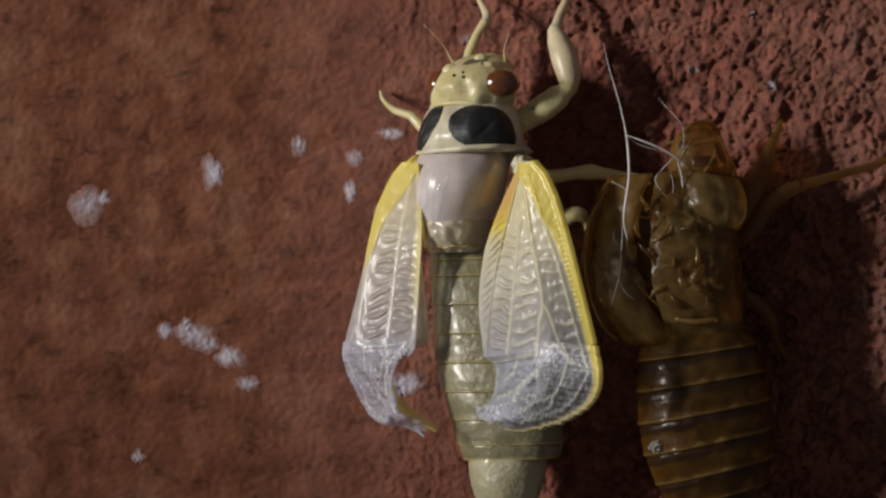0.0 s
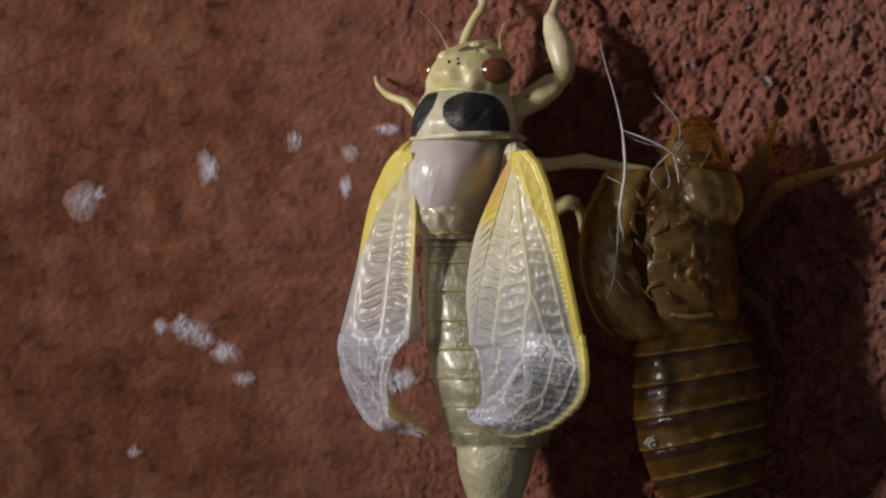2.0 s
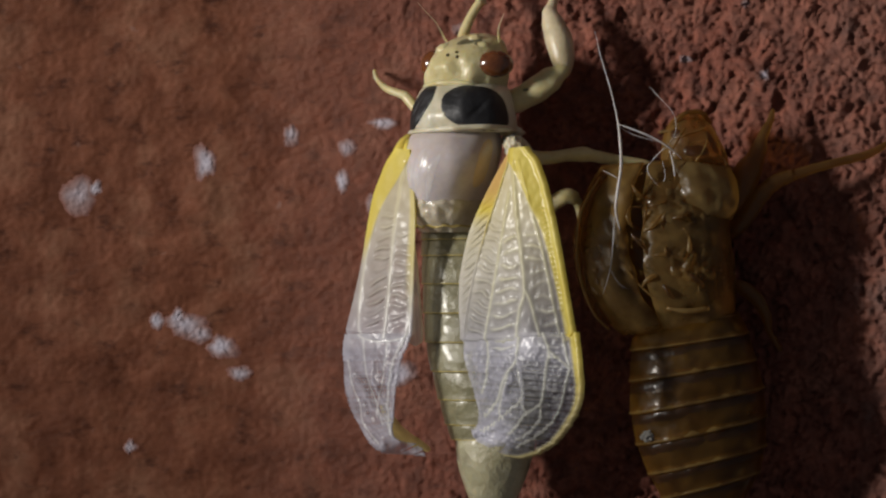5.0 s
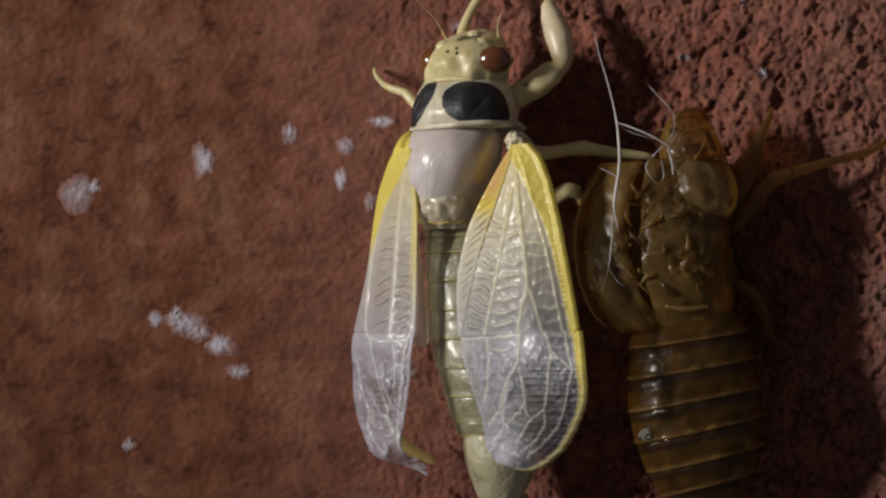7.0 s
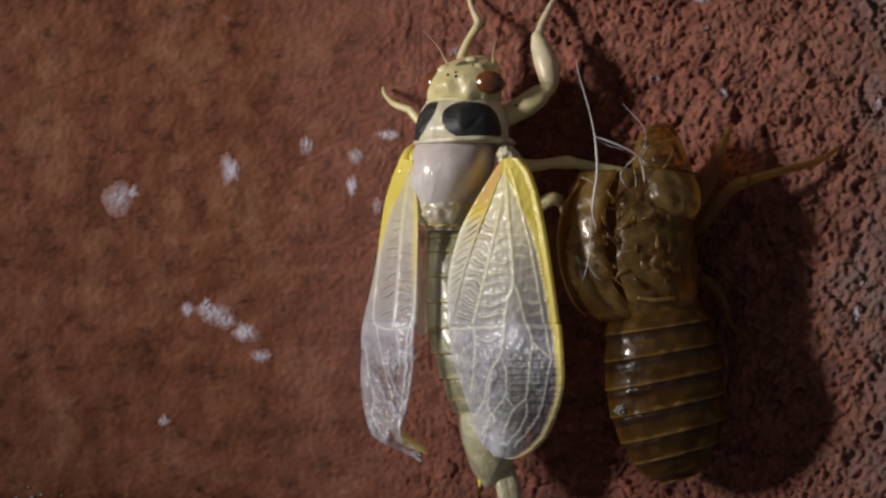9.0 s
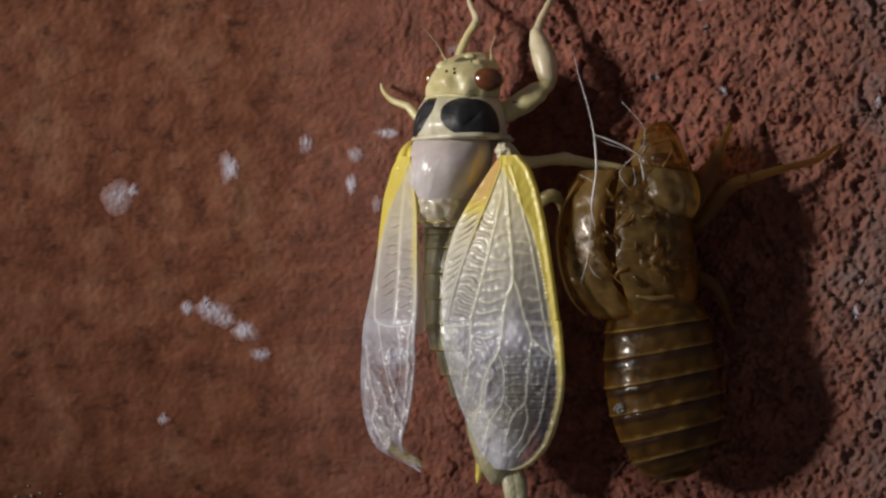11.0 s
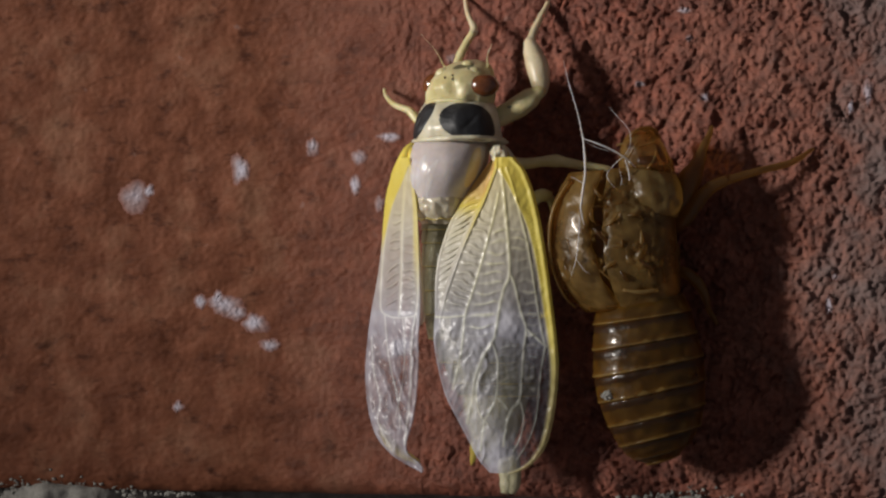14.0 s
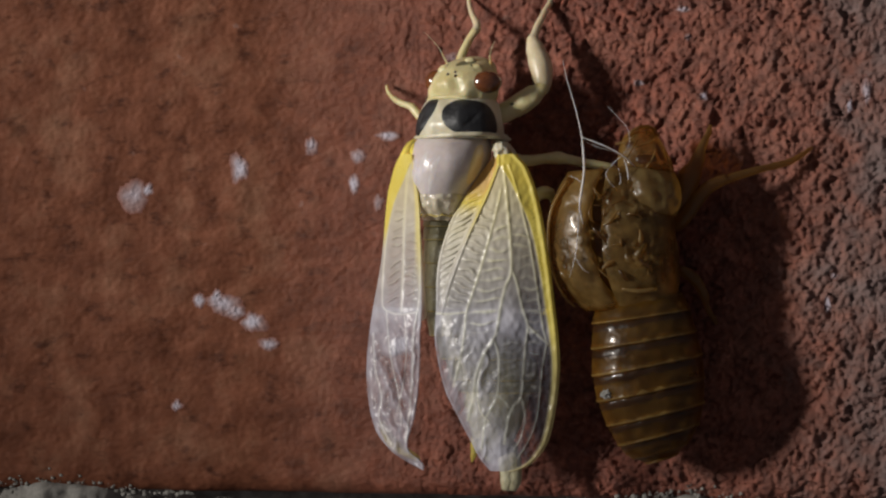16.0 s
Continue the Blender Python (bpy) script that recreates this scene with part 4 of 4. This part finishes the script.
def build_wing(w):
    """The hinge, then the pieces; returns the hinge and (mesh, piece) of each."""
    s = w["side"]
    g = Geo()
    if s > 0:
        g.tube([loc(868, 262, -0.9), loc(884, 270, -1.5), loc(897, 282, -1.7), (*loc(908, 305, -1.8),)], [0.35 * MM, 0.75 * MM, 0.7 * MM, 0.5 * MM], 1)
        g.tube([loc(885, 268, -2.2), loc(893, 288, -3.0), loc(899, 310, -3.6), loc(905, 340, -3.9), (*loc(910, 366, -3.9),)], [0.5 * MM, 0.6 * MM, 0.42 * MM, 0.26 * MM, 0.08 * MM], 0, flat=0.8)
        g.tube([loc(893, 280, -3.2), loc(907, 300, -3.75), loc(917, 330, -3.95), loc(929, 370, -3.9), loc(940, 420, -3.8)], [0.35 * MM, 0.5 * MM, 0.42 * MM, 0.26 * MM, 0.05 * MM], 0, flat=0.5)
        g.ball(loc(883, 274, -3.2), (0.72 * MM, 0.7 * MM, 0.8 * MM), 1, 18, 0.5, 2)
        g.ball(loc(887, 292, -3.4), (0.42 * MM, 0.5 * MM, 0.75 * MM), 1, 14, 0.35, 5)
        g.tube([loc(884, 296, -3.4), loc(872, 312, -3.6), loc(858, 350, -3.75), loc(842, 388, -3.8)], [0.3 * MM, 0.36 * MM, 0.2 * MM, 0.05 * MM], 2, flat=0.6)
    else:
        g.tube([loc(728, 256, 0.2), loc(720, 268, -0.6), loc(713, 282, -1.2), loc(706, 305, -1.5)], [0.3 * MM, 0.45 * MM, 0.5 * MM, 0.3 * MM], 0)
        g.tube([loc(727, 262, -0.4), loc(727, 280, -1.6), loc(730, 310, -2.3), loc(735, 350, -2.6), loc(738, 390, -2.7)], [0.25 * MM, 0.3 * MM, 0.26 * MM, 0.16 * MM, 0.05 * MM], 0)
    root = part("forewing", g, [YELLOW, COLLAR, ORANGE], cicada, "white crumpled forewing with yellow front edge")
    sheet = wing_fields(w)
    rows, cols = sheet.shape[0] - 1, sheet.shape[1] - 1
    chain = []
    plan = [(0, 0, 0.0, 1.0, 280, 552)]
    for j, n in enumerate(w["rows"]):
        cuts = [552 + 288 * (i + 0.14 * math.sin(i * 2.4 + 3 * j) * (0 < i < n)) / n for i in range(n + 1)]
        plan += [(i + 1, j, w["columns"][j], w["columns"][j + 1], cuts[i], cuts[i + 1]) for i in range(n)]
    for i, j, u0, u1, v0, v1 in plan:
        r0, r1 = (int(round((v - 280) / 560 * rows)) for v in (v0, v1))
        c0, c1 = int(round(u0 * cols)), int(round(u1 * cols))
        cut = sheet[r0:r1 + 1, c0:c1 + 1]
        if i == 0:
            # a hem that reaches in under the first small piece
            hem = sheet[r1 + 1:r1 + 9, c0:c1 + 1].copy()
            hem[:, :, 2] += np.linspace(0.04, 0.30, 8)[:, None]
            hem[:, :, 0] += (hem[:, :, 0].mean(axis=1)[:, None] - hem[:, :, 0]) * np.linspace(0.02, 0.12, 8)[:, None]
            cut = np.concatenate([cut, hem])
        piece = (u0, u1, v0, v1, j, i, float(cut[:, :, 2].mean()))
        origin = Vector(loc(*piece_centre(w, piece), piece[-1]))
        geo = Geo().grid([[Vector(loc(*p[:3])) - origin for p in line] for line in cut], 0,
                         milk=cut[:, :, 3].tolist(), vein=cut[:, :, 4].tolist(), gold=cut[:, :, 5].tolist())
        ob = part("wing_panel", geo, SKIN, root)
        ob.matrix_basis = piece_pose(w, piece, 14.5)
        chain.append((ob, piece))
    return root, chain


def build_lobe():
    """The rounded hindwing lobe that shows between the body and the narrow wing."""
    geo, rows, milk, gold = Geo(), [], [], []
    edge = [(400, 733, 738), (450, 730, 744), (500, 728, 748), (540, 727, 751), (562, 727, 752), (572, 730, 750), (577, 736, 744), (578, 739, 741)]
    for k in range(61):
        y = 400 + 178 * k / 60
        a, b = curve_at(edge, y)
        rows.append([loc(a + (b - a) * j / 10, y, -2.35 - 0.15 * math.sin(math.pi * j / 10) - 0.10 * (j > 8)) for j in range(11)])
        milk.append([0.62 + 0.25 * (j > 8) for j in range(11)])
        gold.append([0.30 + 0.2 * (j > 8) for j in range(11)])
    return part("hindwing_lobe", geo.grid(rows, milk=milk, gold=gold), SKIN, cicada, "pale rounded hindwing lobe")


def build_tip_fold():
    """The yellow margin that is still rolled in behind the crumpled tip."""
    geo, rows, milk, gold = Geo(), [], [], []
    line = [(590, 676, 686), (605, 678, 695), (620, 684, 706), (634, 692, 722), (645, 706, 738), (653, 722, 748), (658, 736, 750), (661, 743, 748)]
    for k in range(49):
        y = 590 + 71 * k / 48
        a, b = curve_at(line, y)
        rows.append([loc(a + (b - a) * j / 10, y, -1.5 - 0.25 * math.sin(math.pi * j / 10)) for j in range(11)])
        milk.append([0.7] * 11)
        gold.append([0.85] * 11)
    return part("wing_margin", geo.grid(rows, milk=milk, gold=gold), SKIN, cicada, "yellow wing margin rolled behind the tip")


build_body()
build_legs()
right_wing, right_chain = build_wing(RIGHT)
left_wing, left_chain = build_wing(LEFT)
lobe = build_lobe()
tip_fold = build_tip_fold()

# ---- the empty husk ----
HX, HY = 1120, 500
husk = thing("cicada_husk", Matrix.Translation(at(HX, HY, 11.4)), "empty amber-brown cicada husk, split open, clinging to brick", "insect husk")


def hl(x, y, dy):
    return loc(x, y, dy, HX, HY)


def build_husk():
    spine = [(528, 1133, 1.2, 74, 2.7), (560, 1137, 0.8, 83, 3.1), (600, 1141, 0.6, 89, 3.4), (650, 1148, 0.6, 94, 3.5), (700, 1156, 0.8, 90, 3.3), (750, 1166, 1.2, 77, 2.9), (790, 1171, 1.7, 56, 2.3), (812, 1176, 2.1, 26, 1.3)]
    cuts = [530, 562, 604, 648, 692, 735, 772, 800, 814]
    for k in range(8):
        y0, y1 = cuts[k], cuts[k + 1]
        table = []
        for q, grow in ((-0.05, -4), (0, -2), (0.15, -0.5), (0.5, 0.5), (0.85, 1.2), (0.97, 3.0), (1.03, 1.5), (1.06, -2)):
            y = y0 + (y1 - y0) * q
            cx, dy, rx, ry = curve_at(spine, y)
            table.append((y, cx, dy, max(3, rx + grow), max(0.2, ry + grow * U)))
        hull = Hull(table, -8, 2.2, -0.15 - 0.025 * k, HX, HY, 0.05)
        seg = part("abdomen_ring", hull.geo(16, 48), HUSK_BAND, husk, "glossy amber husk ring" if k == 0 else "")
        seg.modifiers.new("skin", "SOLIDIFY").thickness = 0.00008
        band = [[hull.at(radians(a), y0 + (y1 - y0) * (q + 0.06 * (1 - q) * 6 * noise.noise(Vector((a * 0.045, k * 2.0, 5)))), o) for a in range(-190, 11, 4)] for q, o in ((0.80, -0.02), (0.84, 0.03), (0.88, 0.06), (0.95, 0.10), (0.99, 0.08), (1.03, -0.02))]
        part("ring_lip", Geo().grid(band), HUSK_LIP, seg)
        if k == 0:
            part("ring_rim", Geo().tube([hull.at(radians(a), y0 + 3, 0.06) for a in range(-180, 1, 12)], [0.09 * MM] * 16, seg=8), HUSK_RIM, seg, "bright amber rim of the first ring")
        else:
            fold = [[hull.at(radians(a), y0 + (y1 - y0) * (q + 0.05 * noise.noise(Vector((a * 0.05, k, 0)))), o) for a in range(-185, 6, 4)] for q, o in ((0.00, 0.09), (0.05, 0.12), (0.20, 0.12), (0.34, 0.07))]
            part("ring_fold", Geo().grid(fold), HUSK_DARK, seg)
    # thorax: open along the back, over a lining that paints the hollow's shade
    tho = Hull([(300, 1095, 1.6, 84, 2.4), (330, 1090, 1.2, 98, 3.0), (380, 1086, 0.9, 106, 3.5), (430, 1088, 0.8, 108, 3.7), (480, 1096, 0.8, 103, 3.6), (520, 1110, 1.0, 92, 3.2), (545, 1120, 1.3, 80, 2.8)], -8, 2.2, -0.08, HX, HY, 0.16, 1.8)
    y0, y1 = 300, 545

    def arc(a_of, n=26, seg=44):
        rows = []
        for i in range(n + 1):
            y = y0 + (y1 - y0) * i / n
            a, b = a_of(i / n)
            rows.append([tho.at(radians(a + (b - a) * j / seg), y) for j in range(seg + 1)])
        return Geo().grid(rows)
    gap = lambda q: 0.7 * math.sin(math.pi * min(1, 0.12 + q * 0.95)) ** 0.7 * (1 + 0.7 * noise.noise(Vector((q * 7, 3.0, 1.0))))
    body = part("thorax_shell", arc(lambda q: (-98 + gap(q) * 4, 262 - gap(q) * 11)), HUSK, husk, "split hollow thorax of the husk")
    body.modifiers.new("skin", "SOLIDIFY").thickness = 0.00012
    for a, y, w, h in ((-60, 365, 22, 40), (-56, 450, 22, 34), (-150, 470, 14, 30)):
        part("back_plate", tho.patch(a, y, w, h, 0.16, 10, 0.25, 0.2), HUSK_RIM if y < 400 and a > -100 else HUSK, body)
    for k, (a0, ya, a1, yb, a2, yc) in enumerate(((-150, 330, -135, 400, -120, 500), (-128, 345, -112, 380, -108, 440), (-108, 360, -88, 372, -70, 350), (-112, 440, -100, 490, -84, 515), (-66, 400, -52, 440, -60, 500),
                                                  (-84, 385, -76, 430, -88, 480), (-140, 455, -128, 480, -118, 520), (-40, 390, -36, 450, -42, 520), (-95, 330, -90, 380, -98, 420))):
        line = [tho.at(radians(a0 * (1 - t) ** 2 + 2 * a1 * t * (1 - t) + a2 * t * t), ya * (1 - t) ** 2 + 2 * yb * t * (1 - t) + yc * t * t, 0.02) for t in (0, 0.15, 0.3, 0.5, 0.7, 0.85, 1)]
        part("skin_fold", Geo().tube(line, [0.02 * MM, 0.05 * MM, 0.08 * MM, 0.08 * MM, 0.07 * MM, 0.05 * MM, 0.02 * MM], seg=8), (HUSK_RIM, HUSK_RIM, HUSK)[k % 3], body)
    # lining and folds coloured dark in place of the hollow's shade
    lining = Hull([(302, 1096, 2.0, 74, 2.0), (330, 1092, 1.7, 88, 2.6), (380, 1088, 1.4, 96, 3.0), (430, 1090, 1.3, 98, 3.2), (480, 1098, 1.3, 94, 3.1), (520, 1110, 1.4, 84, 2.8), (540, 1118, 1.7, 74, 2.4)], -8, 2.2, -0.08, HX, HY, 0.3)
    part("shaded_lining", lining.geo(40, 64), HUSK_DARK, body, "crumpled lining in the split, coloured dark to paint the hollow's shade")
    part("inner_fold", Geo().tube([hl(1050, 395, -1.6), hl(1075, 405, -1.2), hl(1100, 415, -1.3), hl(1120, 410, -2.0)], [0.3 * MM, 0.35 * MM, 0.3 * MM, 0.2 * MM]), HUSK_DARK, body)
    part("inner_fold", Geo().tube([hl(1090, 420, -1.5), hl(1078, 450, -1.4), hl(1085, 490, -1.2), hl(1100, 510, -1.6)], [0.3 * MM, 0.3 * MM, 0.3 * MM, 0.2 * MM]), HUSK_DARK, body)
    for k, (x, y, a, size) in enumerate(((1062, 345, 40, 30), (1080, 388, -30, 34), (1060, 420, 65, 36), (1095, 440, 15, 30), (1078, 470, -50, 32), (1102, 488, 30, 26), (1048, 380, 80, 28), (1128, 425, -70, 34), (1140, 470, 60, 30), (1120, 385, 20, 24))):
        # crumpled folds of the split skin
        ca, sa = math.cos(radians(a)), math.sin(radians(a))
        line = [hl(x + ca * size * q - sa * 5 * math.cos(q * 3 + k), y + sa * size * q + ca * 5 * math.cos(q * 3 + k), -2.75 - 0.35 * math.cos(q * 2.2)) for q in (-0.6, -0.3, 0.0, 0.3, 0.6)]
        part("crumple", Geo().tube(line, [0.03 * MM, 0.12 * MM, 0.17 * MM, 0.12 * MM, 0.03 * MM], seg=8, flat=0.6), (HUSK, HUSK_RIM, HUSK_DARK)[k % 3], body)
    part("inner_fold", Geo().tube([hl(1100, 512, -2.4), hl(1130, 516, -2.7), hl(1160, 512, -2.4)], [0.15 * MM, 0.2 * MM, 0.15 * MM]), HUSK_RIM, body)

    part("lining_strip", Geo().tube([hl(1092, 352, -1.9), hl(1110, 372, -2.2), hl(1124, 398, -2.3), hl(1128, 420, -2.0)], [0.2 * MM, 0.5 * MM, 0.6 * MM, 0.2 * MM], flat=0.35), HUSK_RIM, body)
    part("dust_crust", Geo().ball(hl(1073, 697, -1.6), (0.5 * MM, 0.16 * MM, 0.3 * MM), 0, 24, 0.9, 7), MORTAR, husk, "whitish dried crust on the husk")

    head = Hull([(318, 1148, 1.2, 50, 2.0), (300, 1146, 1.0, 50, 2.2), (280, 1143, 1.0, 46, 2.2), (258, 1140, 1.2, 38, 2.0), (240, 1140, 1.6, 27, 1.5), (228, 1142, 2.0, 14, 0.8)], 6, 2.3, 0.1, HX, HY, 0.12)
    hd = part("head_shell", head.geo(20, 36), HUSK, husk, "brown empty head of the husk")
    part("eye_shell", Geo().ball(hl(1183, 315, 0.2), (0.75 * MM, 0.75 * MM, 0.75 * MM), 0, 14), HUSK_DARK, hd, "glassy dark eye cap")
    part("eye_shell", Geo().ball(hl(1072, 318, 0.2), (0.6 * MM, 0.6 * MM, 0.6 * MM), 0, 14), HUSK_DARK, hd)
    part("head_mark", head.patch(-95, 285, 16, 10, 0.05, warp=0.3), HUSK_DARK, hd)
    part("head_mark", head.patch(-60, 270, 12, 12, 0.05, warp=-0.3), HUSK_DARK, hd)
    for a0, y0_, a1, y1_ in ((-150, 300, -110, 250), (-100, 305, -70, 262), (-125, 268, -60, 246), (-45, 305, -40, 262)):
        part("head_ridge", Geo().tube([head.at(radians(a0 + (a1 - a0) * k / 5), y0_ + (y1_ - y0_) * k / 5, 0.05 + 0.05 * math.sin(k * 2.1)) for k in range(6)], [0.04 * MM, 0.07 * MM, 0.08 * MM, 0.08 * MM, 0.07 * MM, 0.03 * MM], seg=8), HUSK_RIM, hd)
    part("head_mark", head.patch(-135, 262, 14, 7, 0.05), HUSK_DARK, hd)
    part("feeler", Geo().tube([hl(1112, 246, 0.4), hl(1120, 236, 0.0), hl(1135, 228, 0.1), hl(1155, 228, 0.8), hl(1168, 244, 1.2)], [0.1 * MM, 0.14 * MM, 0.16 * MM, 0.18 * MM, 0.2 * MM]), HUSK_LEG, hd)
    part("feeler", Geo().tube([hl(1092, 257, 0.6), hl(1112, 254, 0.2), hl(1132, 252, 0.2)], [0.12 * MM, 0.12 * MM, 0.12 * MM]), HUSK_RIM, hd)
    part("neck_shield", Hull([(302, 1148, 0.6, 48, 2.3), (322, 1152, 0.2, 52, 2.7), (350, 1154, 0.0, 52, 2.9), (378, 1152, 0.3, 46, 2.6)], 6, 2.4, 0.15, HX, HY, 0.14).geo(24, 60), HUSK_RIM, husk, "ridged shield plate of the husk")
    pad = part("wing_pad", Geo().tube([hl(1012, 318, -0.2), hl(990, 365, -0.2), hl(980, 420, -0.1), hl(986, 470, 0.0), hl(1002, 512, 0.3), hl(1022, 536, 0.6)], [0.3 * MM, 0.6 * MM, 0.66 * MM, 0.6 * MM, 0.42 * MM, 0.18 * MM], flat=0.4), HUSK_THIN, husk, "short pointed wing pad")
    part("pad_edge", Geo().tube([hl(1006, 322, -0.6), hl(979, 370, -0.5), hl(972, 425, -0.4), hl(980, 480, -0.2), hl(998, 522, 0.2), hl(1020, 545, 0.6)], [0.08 * MM, 0.12 * MM, 0.13 * MM, 0.12 * MM, 0.1 * MM, 0.06 * MM], seg=8), HUSK_RIM, pad)
    pad2 = part("wing_pad", Geo().tube([hl(1172, 395, 0.6), hl(1188, 440, 1.0), hl(1194, 500, 1.2), hl(1190, 555, 1.4)], [0.4 * MM, 0.7 * MM, 0.6 * MM, 0.15 * MM], flat=0.7), HUSK, husk)
    part("pad_edge", Geo().tube([hl(1160, 400, -1.6), hl(1174, 440, -1.4), hl(1164, 480, -1.6)], [0.08 * MM, 0.14 * MM, 0.08 * MM], seg=8), HUSK_RIM, pad2)

    def leg(name, rows, label=""):
        return part(name, Geo().tube([hl(x, y, d) for x, y, d, r in rows], [r * U * MM for x, y, d, r in rows], seg=14), HUSK_LEG, husk, label)
    leg("front_claw_leg", [(1190, 372, 2.0, 14), (1206, 350, 1.6, 20), (1220, 320, 1.4, 21), (1236, 290, 1.6, 14), (1246, 262, 2.0, 8), (1258, 238, 2.6, 5), (1263, 222, 3.0, 3)], "thick digging leg of the husk")
    leg("middle_leg", [(1198, 402, 2.4, 12), (1218, 382, 1.8, 14), (1240, 350, 1.2, 13), (1262, 330, 1.0, 11), (1290, 318, 1.0, 9)], "bent brown husk leg")
    leg("middle_shin", [(1282, 322, 1.0, 8), (1310, 312, 1.0, 7), (1350, 301, 1.2, 6.5), (1395, 290, 1.8, 6), (1420, 278, 2.0, 5), (1442, 262, 2.4, 3)])
    leg("hind_leg", [(1196, 478, 1.8, 9), (1216, 484, 1.4, 10), (1236, 500, 1.4, 10), (1250, 524, 1.8, 8), (1257, 548, 2.6, 5), (1275, 575, 3.6, 4)], "curled brown hind leg")
    leg("left_leg", [(1040, 338, 1.0, 8), (1060, 330, 0.6, 10), (1085, 318, 0.5, 10), (1100, 325, 0.8, 8), (1098, 350, 1.0, 7)])


def thread(rows, label=""):
    return [hl(x, y, d) for x, y, d in rows]


build_husk()
strands = part("thread", Geo().tube(thread([(997, 112, -1.6), (1005, 150, -2.2), (1018, 195, -2.6), (1028, 240, -3.0), (1032, 275, -3.2), (1033, 310, -3.2), (1028, 345, -3.2), (1026, 372, -2.8), (1032, 400, -2.6)]), [0.015 * MM, 0.03 * MM, 0.045 * MM, 0.065 * MM, 0.095 * MM, 0.11 * MM, 0.11 * MM, 0.10 * MM, 0.03 * MM], seg=10), THREAD, husk, "white breathing-tube lining hanging from the husk")
for rows, r in (([(1030, 248, -3.1), (1052, 256, -3.3), (1080, 268, -3.3), (1105, 283, -3.0), (1122, 298, -2.2)], 0.14),
                ([(1029, 250, -3.0), (1050, 262, -2.8), (1085, 272, -2.8)], 0.06),
                ([(1078, 192, -0.2), (1092, 208, -0.6), (1108, 226, -1.0), (1114, 240, -1.0), (1112, 262, -1.6), (1096, 285, -1.8)], 0.05),
                ([(1098, 280, -2.2), (1082, 296, -2.2), (1072, 312, -2.0), (1084, 332, -2.0), (1098, 345, -2.0), (1108, 376, -2.0)], 0.09),
                ([(1104, 285, -2.2), (1110, 305, -2.0), (1112, 330, -2.0)], 0.16),
                ([(1094, 300, -2.1), (1098, 325, -2.0), (1088, 342, -2.0)], 0.06),
                ([(1008, 314, -2.4), (1024, 322, -2.6), (1032, 330, -2.8)], 0.08),
                ([(1086, 380, -1.8), (1100, 372, -2.0), (1106, 350, -2.2)], 0.05),
                ([(1024, 380, -2.8), (1022, 420, -2.6), (1018, 456, -2.6), (1008, 492, -2.2)], 0.09),
                ([(1018, 456, -2.6), (1030, 476, -2.6), (1042, 484, -2.5)], 0.07)):
    part("thread_strand", Geo().tube(thread(rows), [r * 0.25 * MM] + [r * 0.45 * MM] * (len(rows) - 2) + [r * 0.18 * MM], seg=8), THREAD, strands)


# ---- what moves: the cicada shifts its hold, its wings unfold, its belly draws in ----
def motions():
    hold = [(0.0, 795.6, 249.7, -1.6), (0.5, 795.9, 247.7, -1.5), (1.0, 785.6, 247.6, -2.4), (1.5, 789.4, 229.9, -0.9), (2.0, 792.8, 237.2, -0.6),
            (2.5, 794.1, 237.0, -0.2), (3.0, 794.5, 237.8, 0.0), (3.5, 795.2, 237.6, 0.2), (4.0, 795.2, 237.2, 0.2), (5.2, 797.0, 236.0, -0.9), (6.5, 798.4, 234.9, -2.0),
            (7.0, 800.2, 233.5, -1.7), (7.5, 800.7, 234.0, -1.3), (8.0, 800.8, 233.8, -0.9), (8.5, 801.2, 234.8, -0.8), (9.0, 801.0, 235.4, -0.5),
            (11.5, 799.4, 232.1, -0.4), (12.0, 799.5, 232.3, -0.4), (12.5, 799.6, 232.0, -0.3), (13.0, 799.8, 231.6, -0.1), (13.5, 798.8, 231.5, 0.0),
            (14.0, 799.9, 230.3, 0.0), (14.5, 800.0, 230.0, 0.0), (15.0, 804.2, 216.1, -1.6), (15.5, 796.9, 194.0, -1.0), (16.0, 806.2, 226.2, 0.3)]
    rows = []
    for t, x, y, turn in hold:
        p = at(x, y, 6.7)
        rows.append((t, pose(p.x, p.y, p.z, 0, turn, 0)))
    walk(cicada, rows)
    for w, chain in ((RIGHT, right_chain), (LEFT, left_chain)):
        for ob, piece in chain:
            walk(ob, [(t, piece_pose(w, piece, t)) for t in (0.0, 1.5, 3.0, 4.0, 5.2, 6.6, 8.0, 9.2, 10.8, 12.5, 14.5, 16.0)])

    def slide(ob, rows):
        walk(ob, [(t, Matrix.Translation((x * U * MM, d * MM, -y * U * MM))) for t, x, y, d in rows])
    slide(lobe, [(0.0, -12, -42, 0), (4.0, -6, -18, 0), (8.0, -3, -5, 0), (14.5, 0, 0, 0), (16.0, 0, 0, 0)])
    slide(tip_fold, [(0.0, 0, 0, 0), (4.0, 6, 48, 0), (8.0, 2, 96, 0.2), (14.5, -8, 165, 0.3), (16.0, -8, 165, 0.3)])
    # the hind rings shift under the wing as the belly draws in
    for ob, y in hind_rings:
        k = max(0.0, min(1.0, (y - 585) / 120))
        slide(ob, [(0.0, 0, 0, 0), (7.0, 0, 0, 0), (8.5, 3 * k, 0, 0), (9.5, 12 * k, 0, 0), (12.0, 24 * k, 0, 0), (16.0, 26 * k, 0, 0)])


motions()
